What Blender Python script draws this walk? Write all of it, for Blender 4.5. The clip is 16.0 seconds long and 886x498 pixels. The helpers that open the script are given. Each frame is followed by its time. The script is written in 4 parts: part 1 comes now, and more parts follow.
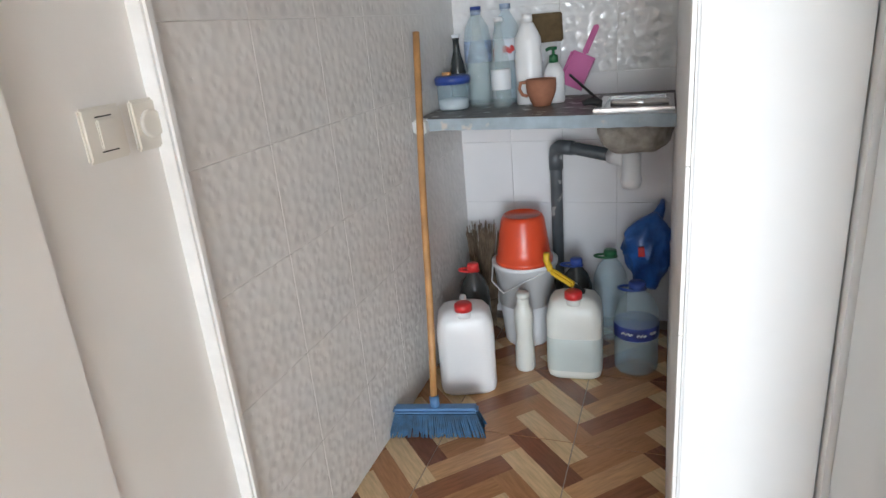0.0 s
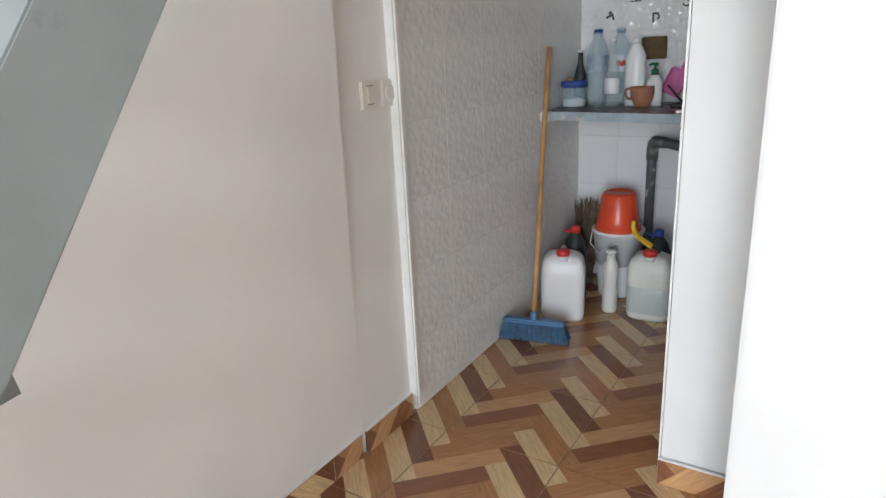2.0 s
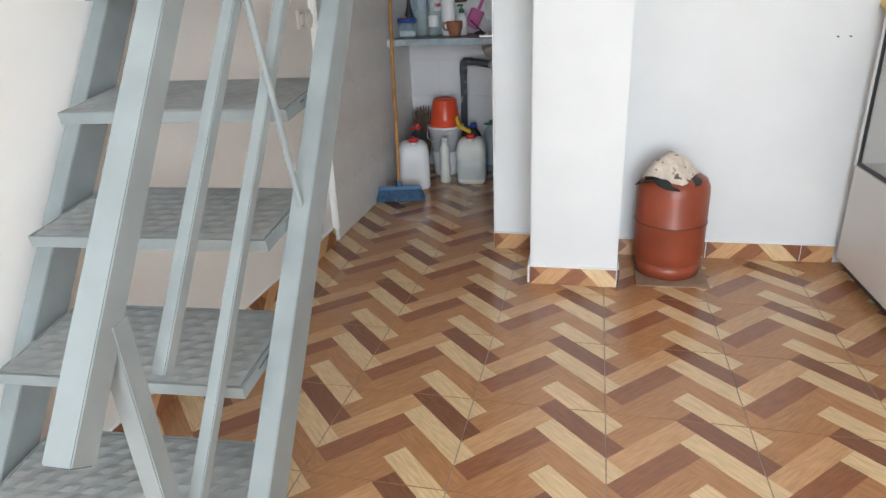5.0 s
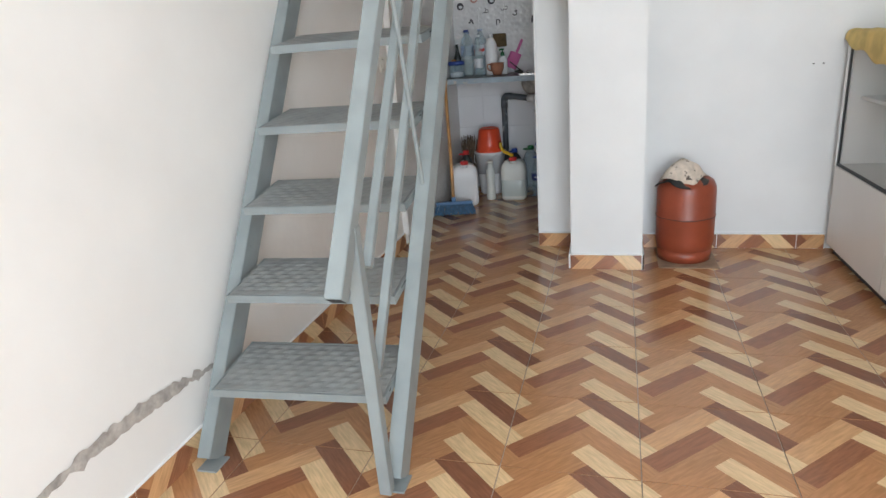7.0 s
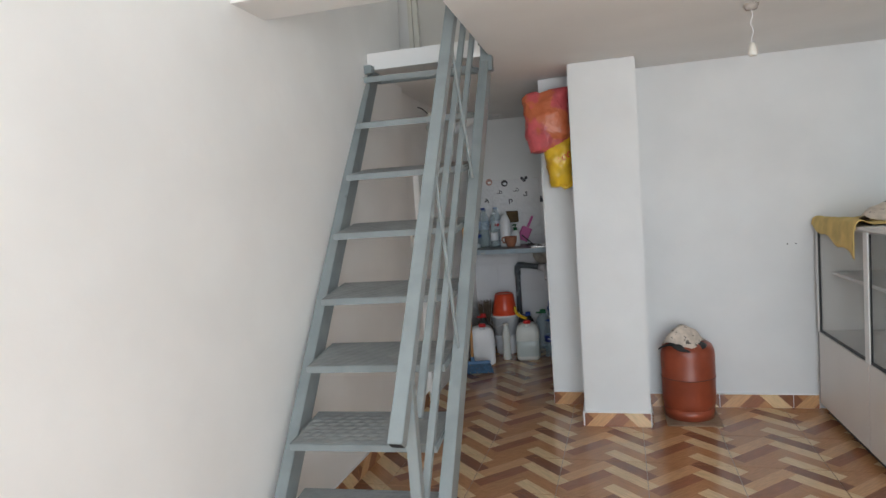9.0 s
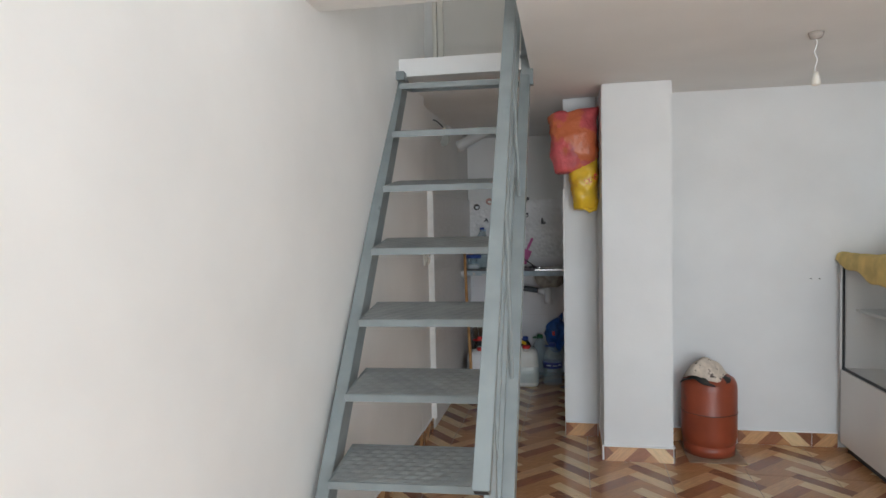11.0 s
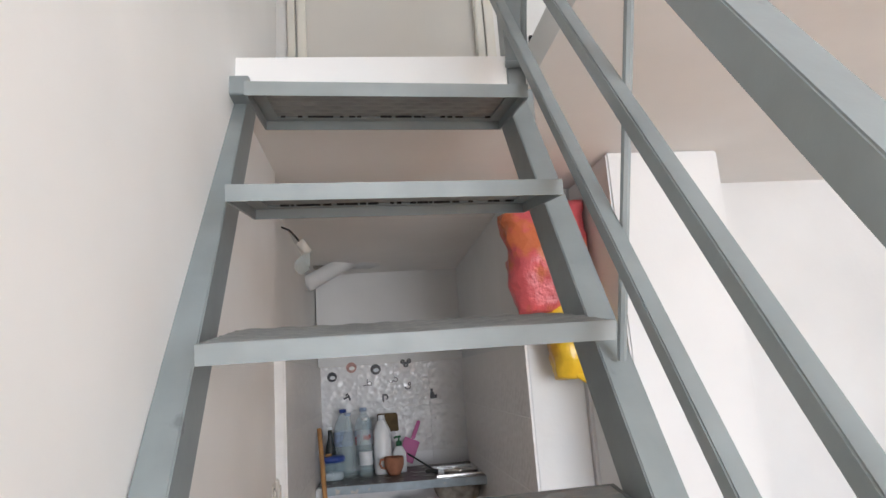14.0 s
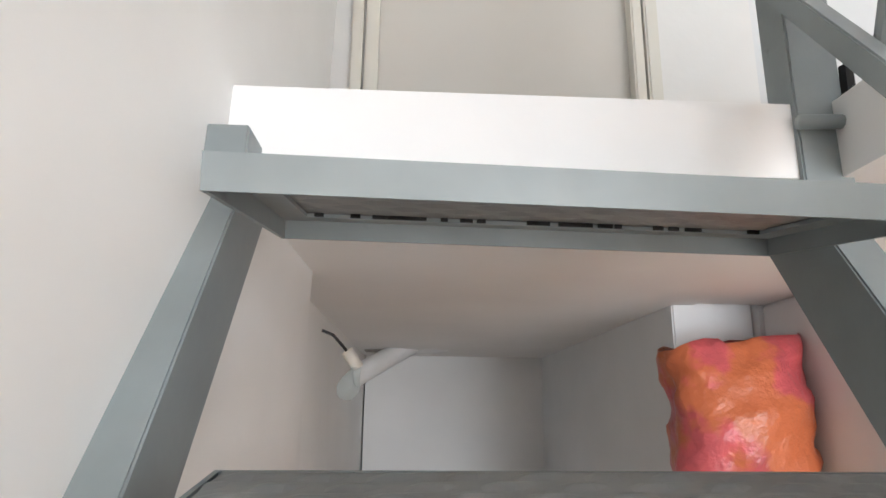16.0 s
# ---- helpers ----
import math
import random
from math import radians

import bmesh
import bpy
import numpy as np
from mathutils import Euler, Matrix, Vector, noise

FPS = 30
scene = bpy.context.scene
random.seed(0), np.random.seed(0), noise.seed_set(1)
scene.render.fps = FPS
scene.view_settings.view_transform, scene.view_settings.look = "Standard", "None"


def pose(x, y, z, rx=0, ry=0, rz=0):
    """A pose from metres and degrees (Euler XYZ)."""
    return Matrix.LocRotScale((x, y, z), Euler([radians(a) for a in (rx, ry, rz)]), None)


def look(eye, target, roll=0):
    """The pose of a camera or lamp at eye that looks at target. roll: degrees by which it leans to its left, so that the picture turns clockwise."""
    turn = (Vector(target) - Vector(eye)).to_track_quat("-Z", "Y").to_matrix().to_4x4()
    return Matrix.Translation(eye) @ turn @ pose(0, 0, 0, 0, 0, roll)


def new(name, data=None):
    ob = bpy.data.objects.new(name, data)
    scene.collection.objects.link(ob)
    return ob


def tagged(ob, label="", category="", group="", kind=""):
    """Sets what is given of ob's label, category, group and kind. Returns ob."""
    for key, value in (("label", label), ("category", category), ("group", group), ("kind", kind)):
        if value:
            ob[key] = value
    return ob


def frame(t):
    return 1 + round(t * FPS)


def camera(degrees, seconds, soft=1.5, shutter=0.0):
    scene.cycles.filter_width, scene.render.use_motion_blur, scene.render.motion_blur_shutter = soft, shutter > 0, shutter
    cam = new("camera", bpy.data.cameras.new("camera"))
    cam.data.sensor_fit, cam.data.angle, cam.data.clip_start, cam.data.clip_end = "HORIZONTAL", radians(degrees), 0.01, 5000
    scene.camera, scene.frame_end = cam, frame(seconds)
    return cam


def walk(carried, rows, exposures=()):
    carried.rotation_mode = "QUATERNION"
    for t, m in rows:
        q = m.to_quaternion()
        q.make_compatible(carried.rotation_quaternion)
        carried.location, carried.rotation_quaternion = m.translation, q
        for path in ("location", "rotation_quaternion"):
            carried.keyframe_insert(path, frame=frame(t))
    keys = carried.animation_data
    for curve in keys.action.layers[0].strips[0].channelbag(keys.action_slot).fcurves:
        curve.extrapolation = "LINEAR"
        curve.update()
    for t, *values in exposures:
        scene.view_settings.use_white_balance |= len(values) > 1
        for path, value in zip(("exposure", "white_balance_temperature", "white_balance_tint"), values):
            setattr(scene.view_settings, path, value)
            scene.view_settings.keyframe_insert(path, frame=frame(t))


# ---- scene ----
cam = camera(70.3, 16.0)
EXPOSURES = [(0, 1.85, 6200, 8.5), (2, 1.42, 6200, 8.5), (3.5, 1.15, 6200, 8.5), (5, 1.13, 6200, 8.5), (7.5, 0.75, 6200, 8.5), (10, 0.25, 6200, 8.5), (12.5, 0.65, 6200, 8.5), (14, 1.1, 6350, 13), (16, 1.35, 6350, 12)]
PATH = [
    (0, (0.487, 0.456, 1.21), (-0.155, 2.232, 0.551), -5.2),
    (0.5, (0.526, 0.301, 1.236), (-0.287, 2.05, 0.707), -5.7),
    (1, (0.691, 0.095, 1.211), (-0.335, 1.718, 0.649), -3.2),
    (1.5, (0.784, -0.059, 1.225), (-0.31, 1.496, 0.603), -3.1),
    (2, (0.823, -0.275, 1.221), (-0.176, 1.348, 0.615), -2.7),
    (2.5, (0.83, -0.525, 1.22), (-0.035, 1.153, 0.56), -1.5),
    (3, (0.906, -0.727, 1.206), (0.043, 0.982, 0.628), -1.0),
    (3.5, (0.949, -0.989, 1.199), (0.167, 0.705, 0.478), -2.3),
    (4, (0.966, -1.16, 1.207), (0.151, 0.512, 0.471), -2.6),
    (4.5, (0.916, -1.39, 1.185), (0.316, 0.364, 0.434), -3.1),
    (5, (0.917, -1.572, 1.181), (0.507, 0.237, 0.432), -2.5),
    (7.5, (0.903, -2.455, 1.216), (0.362, -0.609, 0.668), -5.3),
    (8, (0.966, -2.6, 1.248), (0.381, -0.738, 0.809), -5.9),
    (8.5, (0.962, -2.662, 1.286), (0.354, -0.778, 1.0), -5.1),
    (9, (0.913, -2.68, 1.314), (0.401, -0.751, 1.179), -3.9),
    (9.5, (0.842, -2.706, 1.33), (0.36, -0.766, 1.294), -2.1),
    (10, (0.762, -2.738, 1.325), (0.277, -0.798, 1.292), -0.5),
    (10.2, (0.723, -2.742, 1.327), (0.223, -0.806, 1.287), -0.4),
    (12.5, (0.138, -1.727, 1.317), (0.107, 0.268, 1.175), -2.6),
    (13, (0.079, -1.41, 1.347), (0.017, 0.585, 1.221), -1.7),
    (13.5, (-0.004, -1.115, 1.375), (0.191, 0.876, 1.357), -2.9),
    (14, (-0.022, -0.807, 1.428), (0.236, 1.138, 1.817), -4.1),
    (14.5, (0.02, -0.471, 1.552), (0.046, 1.422, 2.196), -5.3),
    (15, (-0.007, -0.334, 1.633), (-0.028, 1.59, 2.177), -4.6),
    (15.5, (-0.048, -0.196, 1.688), (-0.045, 1.711, 2.29), -3.0),
    (16, (-0.08, -0.105, 1.812), (0.009, 1.831, 2.303), 0.7),
]
walk(cam, [(t, look(eye, target, roll)) for t, eye, target, roll in PATH], EXPOSURES)

# ---- world, sun, large lights, exposure ----
world = bpy.data.worlds.new("world")
scene.world = world
world.use_nodes = True
wn = world.node_tree
sky = wn.nodes.new("ShaderNodeTexSky")
sky.sky_type, sky.sun_disc = "NISHITA", False
sky.sun_elevation, sky.sun_rotation = radians(52), radians(207)
wn.links.new(sky.outputs["Color"], wn.nodes["Background"].inputs["Color"])
wn.nodes["Background"].inputs["Strength"].default_value = 0.12

sun = new("sun", bpy.data.lights.new("sun", "SUN"))
sun.data.energy, sun.data.angle, sun.data.color = 5.0, radians(0.6), (1.0, 0.96, 0.90)
sun.matrix_world = look((-4.0, -10, 12.8), (1.0, 0, 0))


def daylight(name, x, y, z, wide, high, energy, target):
    lamp = new(name, bpy.data.lights.new(name, "AREA"))
    lamp.data.shape, lamp.data.size, lamp.data.size_y = "RECTANGLE", wide, high
    lamp.data.energy, lamp.data.color = energy, (0.92, 0.97, 1.0)
    lamp.matrix_world = look((x, y, z), target)


daylight("shopfront_daylight", 1.60, -4.66, 1.20, 1.8, 2.2, 82, (0.70, 0, 1.55))
# added fill lamp for the upper level, set in an assumed, unseen opening
daylight("upper_fill_light", 1.0, -4.66, 3.55, 2.2, 0.9, 6, (1.0, 0, 3.55))
scene.view_settings.exposure = 0.0


# ---- materials ----
def material(name, color, rough=0.6, metal=0.0, vary=0.06, scale=9.0, bump=0.0, bump_scale=60.0, stain=None, stain_at=0.62,
             stain_scale=3.0, stretch=None, coat=0.0, spec=0.5):
    m = bpy.data.materials.new(name)
    m.use_nodes = True
    nt = m.node_tree
    b = nt.nodes["Principled BSDF"]
    b.inputs["Roughness"].default_value, b.inputs["Metallic"].default_value = rough, metal
    b.inputs["Coat Weight"].default_value = coat
    b.inputs["Specular IOR Level"].default_value = spec
    tc = nt.nodes.new("ShaderNodeTexCoord")
    vec = tc.outputs["Object"]
    if stretch:
        mp = nt.nodes.new("ShaderNodeMapping")
        mp.inputs["Scale"].default_value = stretch[0]
        mp.inputs["Rotation"].default_value = [radians(a) for a in stretch[1]]
        mp.vector_type = "TEXTURE"
        info = nt.nodes.new("ShaderNodeObjectInfo")
        add = nt.nodes.new("ShaderNodeVectorMath")
        add.operation = "MULTIPLY_ADD"
        add.inputs[1].default_value = (37, 37, 37)
        nt.links.new(info.outputs["Random"], add.inputs[0])
        nt.links.new(vec, mp.inputs["Vector"])
        nt.links.new(mp.outputs["Vector"], add.inputs[2])
        vec = add.outputs["Vector"]

    def noise_tex(s, detail=4.0):
        n = nt.nodes.new("ShaderNodeTexNoise")
        n.inputs["Scale"].default_value, n.inputs["Detail"].default_value = s, detail
        nt.links.new(vec, n.inputs["Vector"])
        return n.outputs["Fac"]

    def ramp(fac, lo, hi, a, c):
        r = nt.nodes.new("ShaderNodeValToRGB")
        r.color_ramp.elements[0].position, r.color_ramp.elements[1].position = lo, hi
        r.color_ramp.elements[0].color, r.color_ramp.elements[1].color = (*a, 1), (*c, 1)
        nt.links.new(fac, r.inputs["Fac"])
        return r.outputs["Color"]

    dark = tuple(c * (1 - 1.6 * vary) for c in color)
    light = tuple(min(0.95, c * (1 + vary)) for c in color)
    out = ramp(noise_tex(scale), 0.32, 0.68, dark, light)
    if stain:
        mix = nt.nodes.new("ShaderNodeMix")
        mix.data_type = "RGBA"
        f = ramp(noise_tex(stain_scale, 8.0), stain_at, stain_at + 0.05, (0, 0, 0), (1, 1, 1))
        nt.links.new(f, mix.inputs["Factor"])
        nt.links.new(out, mix.inputs["A"])
        mix.inputs["B"].default_value = (*stain, 1)
        out = mix.outputs["Result"]
    nt.links.new(out, b.inputs["Base Color"])
    if bump:
        bp = nt.nodes.new("ShaderNodeBump")
        bp.inputs["Strength"].default_value, bp.inputs["Distance"].default_value = min(1.0, bump), 0.004
        nt.links.new(noise_tex(bump_scale, 3.0), bp.inputs["Height"])
        nt.links.new(bp.outputs["Normal"], b.inputs["Normal"])
    return m


def clear(name, color, rough=0.05, alpha=0.3):
    """See-through plastic or glass: a thin skin that lets most light pass."""
    m = bpy.data.materials.new(name)
    m.use_nodes = True
    p = m.node_tree.nodes["Principled BSDF"]
    p.inputs["Base Color"].default_value = (*color, 1)
    p.inputs["Roughness"].default_value, p.inputs["Alpha"].default_value = rough, alpha
    return m


def relief(name, color, cell, rough, depth, smooth):
    """Glazed tile with a pressed relief of soft round dents."""
    m = material(name, color, rough, vary=0.05, scale=4, stain=(0.55, 0.51, 0.47), stain_at=0.74, stain_scale=5)
    nt = m.node_tree
    tc = nt.nodes.new("ShaderNodeTexCoord")
    v = nt.nodes.new("ShaderNodeTexVoronoi")
    v.feature = "SMOOTH_F1"
    v.inputs["Scale"].default_value, v.inputs["Smoothness"].default_value = cell, smooth
    nt.links.new(tc.outputs["Object"], v.inputs["Vector"])
    bp = nt.nodes.new("ShaderNodeBump")
    bp.inputs["Strength"].default_value, bp.inputs["Distance"].default_value = 1.0, depth
    nt.links.new(v.outputs["Distance"], bp.inputs["Height"])
    nt.links.new(bp.outputs["Normal"], nt.nodes["Principled BSDF"].inputs["Normal"])
    return m


WHITE = material("white_plaster", (0.745, 0.75, 0.745), 0.7, vary=0.035, scale=2.2, bump=0.18, bump_scale=35)
CREAM = material("cream_plaster", (0.83, 0.815, 0.785), 0.65, vary=0.035, scale=2.0, bump=0.25, bump_scale=22)
CEIL = material("ceiling_paint", (0.83, 0.82, 0.80), 0.75, vary=0.03, scale=2, bump=0.15, bump_scale=30)
BARE = material("bare_plaster", (0.42, 0.385, 0.35), 0.9, vary=0.2, scale=30, bump=0.6, bump_scale=90)
CAULK = material("white_caulk", (0.85, 0.845, 0.83), 0.5, vary=0.03, scale=20, bump=0.4, bump_scale=30)
STONE_TILE = relief("relief_wall_tile", (0.80, 0.785, 0.765), 40, 0.42, 0.0035, 0.6)
DIMPLE_TILE = relief("glossy_relief_tile", (0.77, 0.77, 0.78), 34, 0.10, 0.007, 0.7)
FLAT_TILE = material("flat_white_tile", (0.78, 0.78, 0.80), 0.2, vary=0.03, scale=3, stain=(0.5, 0.46, 0.43), stain_at=0.74, stain_scale=6)
GROUT = material("floor_grout", (0.34, 0.27, 0.21), 0.9, vary=0.15, scale=40)
WALL_GROUT = material("wall_grout", (0.72, 0.70, 0.68), 0.9, vary=0.1, scale=30)
NW = ((1.0, 0.12, 1.0), (0, 0, -45))
NE = ((1.0, 0.12, 1.0), (0, 0, 45))
WOODS = {}
for tag, col in (("light", (0.72, 0.51, 0.285)), ("dark", (0.235, 0.098, 0.052)), ("tan", (0.45, 0.22, 0.098)), ("honey", (0.60, 0.34, 0.165)), ("russet", (0.30, 0.125, 0.062))):
    for way, st in (("a", NW), ("b", NE)):
        WOODS[tag + way] = material("wood_print_" + tag, col, 0.20, vary=0.11, scale=16, stretch=st, bump=0.05, bump_scale=30, coat=0.15)
STEEL = material("grey_painted_steel", (0.235, 0.264, 0.266), 0.42, vary=0.06, scale=12, stain=(0.17, 0.185, 0.19), stain_at=0.70, stain_scale=14, bump=0.08, bump_scale=50)
PLATE = material("grey_painted_plate", (0.245, 0.255, 0.25), 0.5, vary=0.10, scale=10, stain=(0.27, 0.265, 0.25), stain_at=0.66, stain_scale=9, bump=0.15, bump_scale=60)
# near-black for seams and nails, and for shade inside holes and open ends
GAP = material("dark_gap", (0.02, 0.02, 0.02), 0.9)
TERRA = material("orange_gas_paint", (0.29, 0.062, 0.028), 0.38, vary=0.14, scale=6, stain=(0.20, 0.06, 0.035), stain_at=0.66, stain_scale=10, bump=0.1, bump_scale=40)
BLACK = material("black_rubber", (0.02, 0.02, 0.02), 0.5)
CARD = material("stained_cardboard", (0.34, 0.23, 0.15), 0.9, vary=0.15, scale=20)
CLOTH = material("cream_rag", (0.62, 0.53, 0.44), 0.95, vary=0.12, scale=30, bump=0.5, bump_scale=200, stain=(0.10, 0.08, 0.07), stain_at=0.60, stain_scale=34)
YELLOW_CLOTH = material("yellow_cloth", (0.66, 0.48, 0.17), 0.9, vary=0.12, scale=14, bump=0.4, bump_scale=260)
LAMINATE = material("white_laminate", (0.72, 0.69, 0.66), 0.35, vary=0.02, scale=3)
ALU = material("white_aluminium", (0.76, 0.75, 0.73), 0.35, vary=0.03, scale=8)
RED_PLASTIC = material("red_plastic", (0.70, 0.075, 0.025), 0.3, vary=0.05, scale=6)
CAP_RED = material("red_cap", (0.62, 0.03, 0.03), 0.35)
WHITE_PLASTIC = material("white_plastic", (0.80, 0.80, 0.81), 0.35, vary=0.03, scale=5)
MILKY = material("milky_plastic", (0.70, 0.705, 0.66), 0.35, vary=0.04, scale=5)
LIQUID = material("pale_liquid", (0.50, 0.55, 0.53), 0.3, vary=0.04, scale=5)
SWITCH = material("ivory_plastic", (0.77, 0.74, 0.67), 0.3, vary=0.02)
BLUE = material("blue_plastic", (0.03, 0.07, 0.32), 0.35)
BROOM_BLUE = material("blue_bristle", (0.022, 0.09, 0.19), 0.6, vary=0.3, scale=40)
BROOM_HEAD = material("blue_broom_head", (0.10, 0.22, 0.42), 0.4)
BAG_BLUE = material("blue_bag", (0.03, 0.12, 0.42), 0.35, vary=0.3, scale=14, bump=1.0, bump_scale=24)
PINE = material("varnished_handle", (0.52, 0.27, 0.10), 0.4, vary=0.2, scale=12)
TWIG = material("dry_twig", (0.16, 0.11, 0.07), 0.8, vary=0.3, scale=30)
GREEN = material("green_cap", (0.02, 0.13, 0.05), 0.35)
PINK = material("pink_plastic", (0.60, 0.14, 0.36), 0.4)
CLAY = material("terracotta", (0.36, 0.15, 0.085), 0.8, vary=0.12, scale=20)
BROWN = material("brown_sponge", (0.13, 0.085, 0.04), 0.9, vary=0.2, scale=30)
PIPE = material("grey_pvc", (0.085, 0.095, 0.105), 0.45, vary=0.2, scale=9, stain=(0.4, 0.4, 0.4), stain_at=0.63, stain_scale=16)
COUNTER = material("worn_dark_counter", (0.12, 0.105, 0.095), 0.4, vary=0.4, scale=30, stain=(0.50, 0.50, 0.49), stain_at=0.60, stain_scale=18)
EDGE = material("blue_painted_edge", (0.34, 0.41, 0.46), 0.6, vary=0.12, scale=18, stain=(0.55, 0.52, 0.47), stain_at=0.60, stain_scale=16)
CONCRETE = material("rough_concrete", (0.34, 0.31, 0.27), 0.95, vary=0.25, scale=24, bump=1.0, bump_scale=50)
CHROME = material("stainless_steel", (0.62, 0.62, 0.62), 0.25, metal=1.0)
RED_BAG = material("red_thin_bag", (0.56, 0.10, 0.11), 0.34, vary=0.22, scale=9, bump=1.0, bump_scale=58, stain=(0.56, 0.15, 0.06), stain_at=0.47, stain_scale=5.5)
YELLOW_BAG = material("yellow_thin_bag", (0.74, 0.47, 0.03), 0.3, vary=0.2, scale=9, bump=1.0, bump_scale=20, stain=(0.62, 0.33, 0.03), stain_at=0.52, stain_scale=5)
DOOR = material("beige_door", (0.60, 0.57, 0.52), 0.5, vary=0.02, scale=3)
TRIM = material("ivory_trim", (0.72, 0.69, 0.61), 0.45, vary=0.03, scale=5)
LABEL = material("white_label", (0.75, 0.77, 0.80), 0.5, vary=0.05)
INK = material("dark_print", (0.035, 0.035, 0.045), 0.4)
INK_ROSE = material("rose_print", (0.50, 0.28, 0.24), 0.4, vary=0.2, scale=40)
PET = clear("clear_plastic", (0.58, 0.78, 0.88), 0.05, 0.30)
GLASS = clear("bottle_glass", (0.62, 0.74, 0.74), 0.03, 0.24)
PANE = clear("cabinet_glass", (0.45, 0.52, 0.50), 0.02, 0.12)
DARK_PET = material("dark_plastic", (0.035, 0.04, 0.04), 0.25)
ASPHALT = material("street", (0.22, 0.21, 0.20), 0.95, vary=0.2, scale=5)


# ---- mesh helpers ----
def part(name, bm, mat, parent=None, label="", smooth=False):
    me = bpy.data.meshes.new(name)
    bm.to_mesh(me)
    bm.free()
    for m in mat if isinstance(mat, (list, tuple)) else [mat]:
        me.materials.append(m)
    if smooth:
        for p in me.polygons:
            p.use_smooth = True
    ob = new(name, me)
    if parent:
        ob.parent = parent
    if label:
        ob["label"] = label
    return ob


def empty(name, m, label, category, group=""):
    ob = new(name)
    ob.matrix_world = m
    ob.empty_display_size = 0.1
    return tagged(ob, label, category, group)


def box(x0, x1, y0, y1, z0, z1, bev=0.0, bm=None, seg=2):
    bm = bm or bmesh.new()
    vs = [bm.verts.new((x, y, z)) for x in (x0, x1) for y in (y0, y1) for z in (z0, z1)]
    idx = ((0, 1, 3, 2), (4, 6, 7, 5), (0, 4, 5, 1), (2, 3, 7, 6), (0, 2, 6, 4), (1, 5, 7, 3))
    fs = [bm.faces.new([vs[i] for i in f]) for f in idx]
    if bev:
        bmesh.ops.bevel(bm, geom=list({e for f in fs for e in f.edges}), offset=bev, segments=seg, affect="EDGES")
    return bm


def lathe(profile, n=28, squash=1.0, power=2.0):
    """Turned solid from (radius, height) pairs; power above 2 squares the section."""
    bm = bmesh.new()
    rings = []
    for r, z in profile:
        ring = []
        for i in range(n):
            a = 2 * math.pi * i / n
            c, s = math.cos(a), math.sin(a)
            k = (abs(c) ** power + abs(s) ** power) ** (-1 / power)
            ring.append(bm.verts.new((r * k * c, r * k * s * squash, z)))
        rings.append(ring)
    for a, b in zip(rings, rings[1:]):
        for i in range(n):
            bm.faces.new((a[i], a[(i + 1) % n], b[(i + 1) % n], b[i]))
    for ring, flip in ((rings[0], True), (rings[-1], False)):
        if profile[0 if flip else -1][0] > 1e-4:
            bm.faces.new(ring[::-1] if flip else ring)
    bmesh.ops.recalc_face_normals(bm, faces=bm.faces)
    return bm


def tube(points, r, n=10, bm=None):
    """Round tube along a polyline."""
    bm = bm or bmesh.new()
    pts = [Vector(p) for p in points]
    prev = None
    for i, p in enumerate(pts):
        d = (pts[min(i + 1, len(pts) - 1)] - pts[max(i - 1, 0)]).normalized()
        side = d.orthogonal().normalized() if prev is None else None
        if prev is not None:
            side = (prev[1] - d * prev[1].dot(d)).normalized()
        up = d.cross(side)
        rr = r[i] if isinstance(r, (list, tuple)) else r
        ring = [bm.verts.new(p + (side * math.cos(a) + up * math.sin(a)) * rr) for a in (2 * math.pi * k / n for k in range(n))]
        if prev:
            for k in range(n):
                bm.faces.new((prev[0][k], prev[0][(k + 1) % n], ring[(k + 1) % n], ring[k]))
        else:
            bm.faces.new(ring[::-1])
        prev = (ring, side)
    bm.faces.new(prev[0])
    return bm


def beam(p, q, wide, deep, bev=0.002, bm=None):
    """Square tube from p to q in a plane of constant x: wide along x, deep across."""
    p, q = Vector(p), Vector(q)
    d = (q - p).normalized()
    side = Vector((1, 0, 0))
    up = d.cross(side).normalized()
    m = Matrix((side, d, -up)).transposed().to_4x4()
    b2 = box(-wide / 2, wide / 2, 0, (q - p).length, -deep / 2, deep / 2, bev)
    bmesh.ops.transform(b2, matrix=Matrix.Translation(p) @ m, verts=b2.verts)
    return b2


def crumple(bm, amount, size, seed=0.0):
    for v in bm.verts:
        n = noise.noise_vector(v.co / size + Vector((seed, seed * 1.7, 3.1)))
        v.co += n * amount
    return bm


# ---- shell of the room ----
def structure(name, bm, mat, label, category="wall", smooth=False):
    return tagged(part(name, bm, mat, None, "", smooth), label, category, "", "structure")


def wall_x(y):
    """Plaster face of the long wall beside the stair."""
    return -0.322 - 0.018 * (1.08 - y)


FRONT, RIGHT, TOP, SLAB = -4.7, 2.62, 4.3, 2.055
EDGE_Y, BACK = 1.050, 2.938
LEAN = 0.026


def leaning(bm):
    """The wall beside the stair leans a little into the room with height."""
    for v in bm.verts:
        v.co.x += LEAN * v.co.z
    return bm


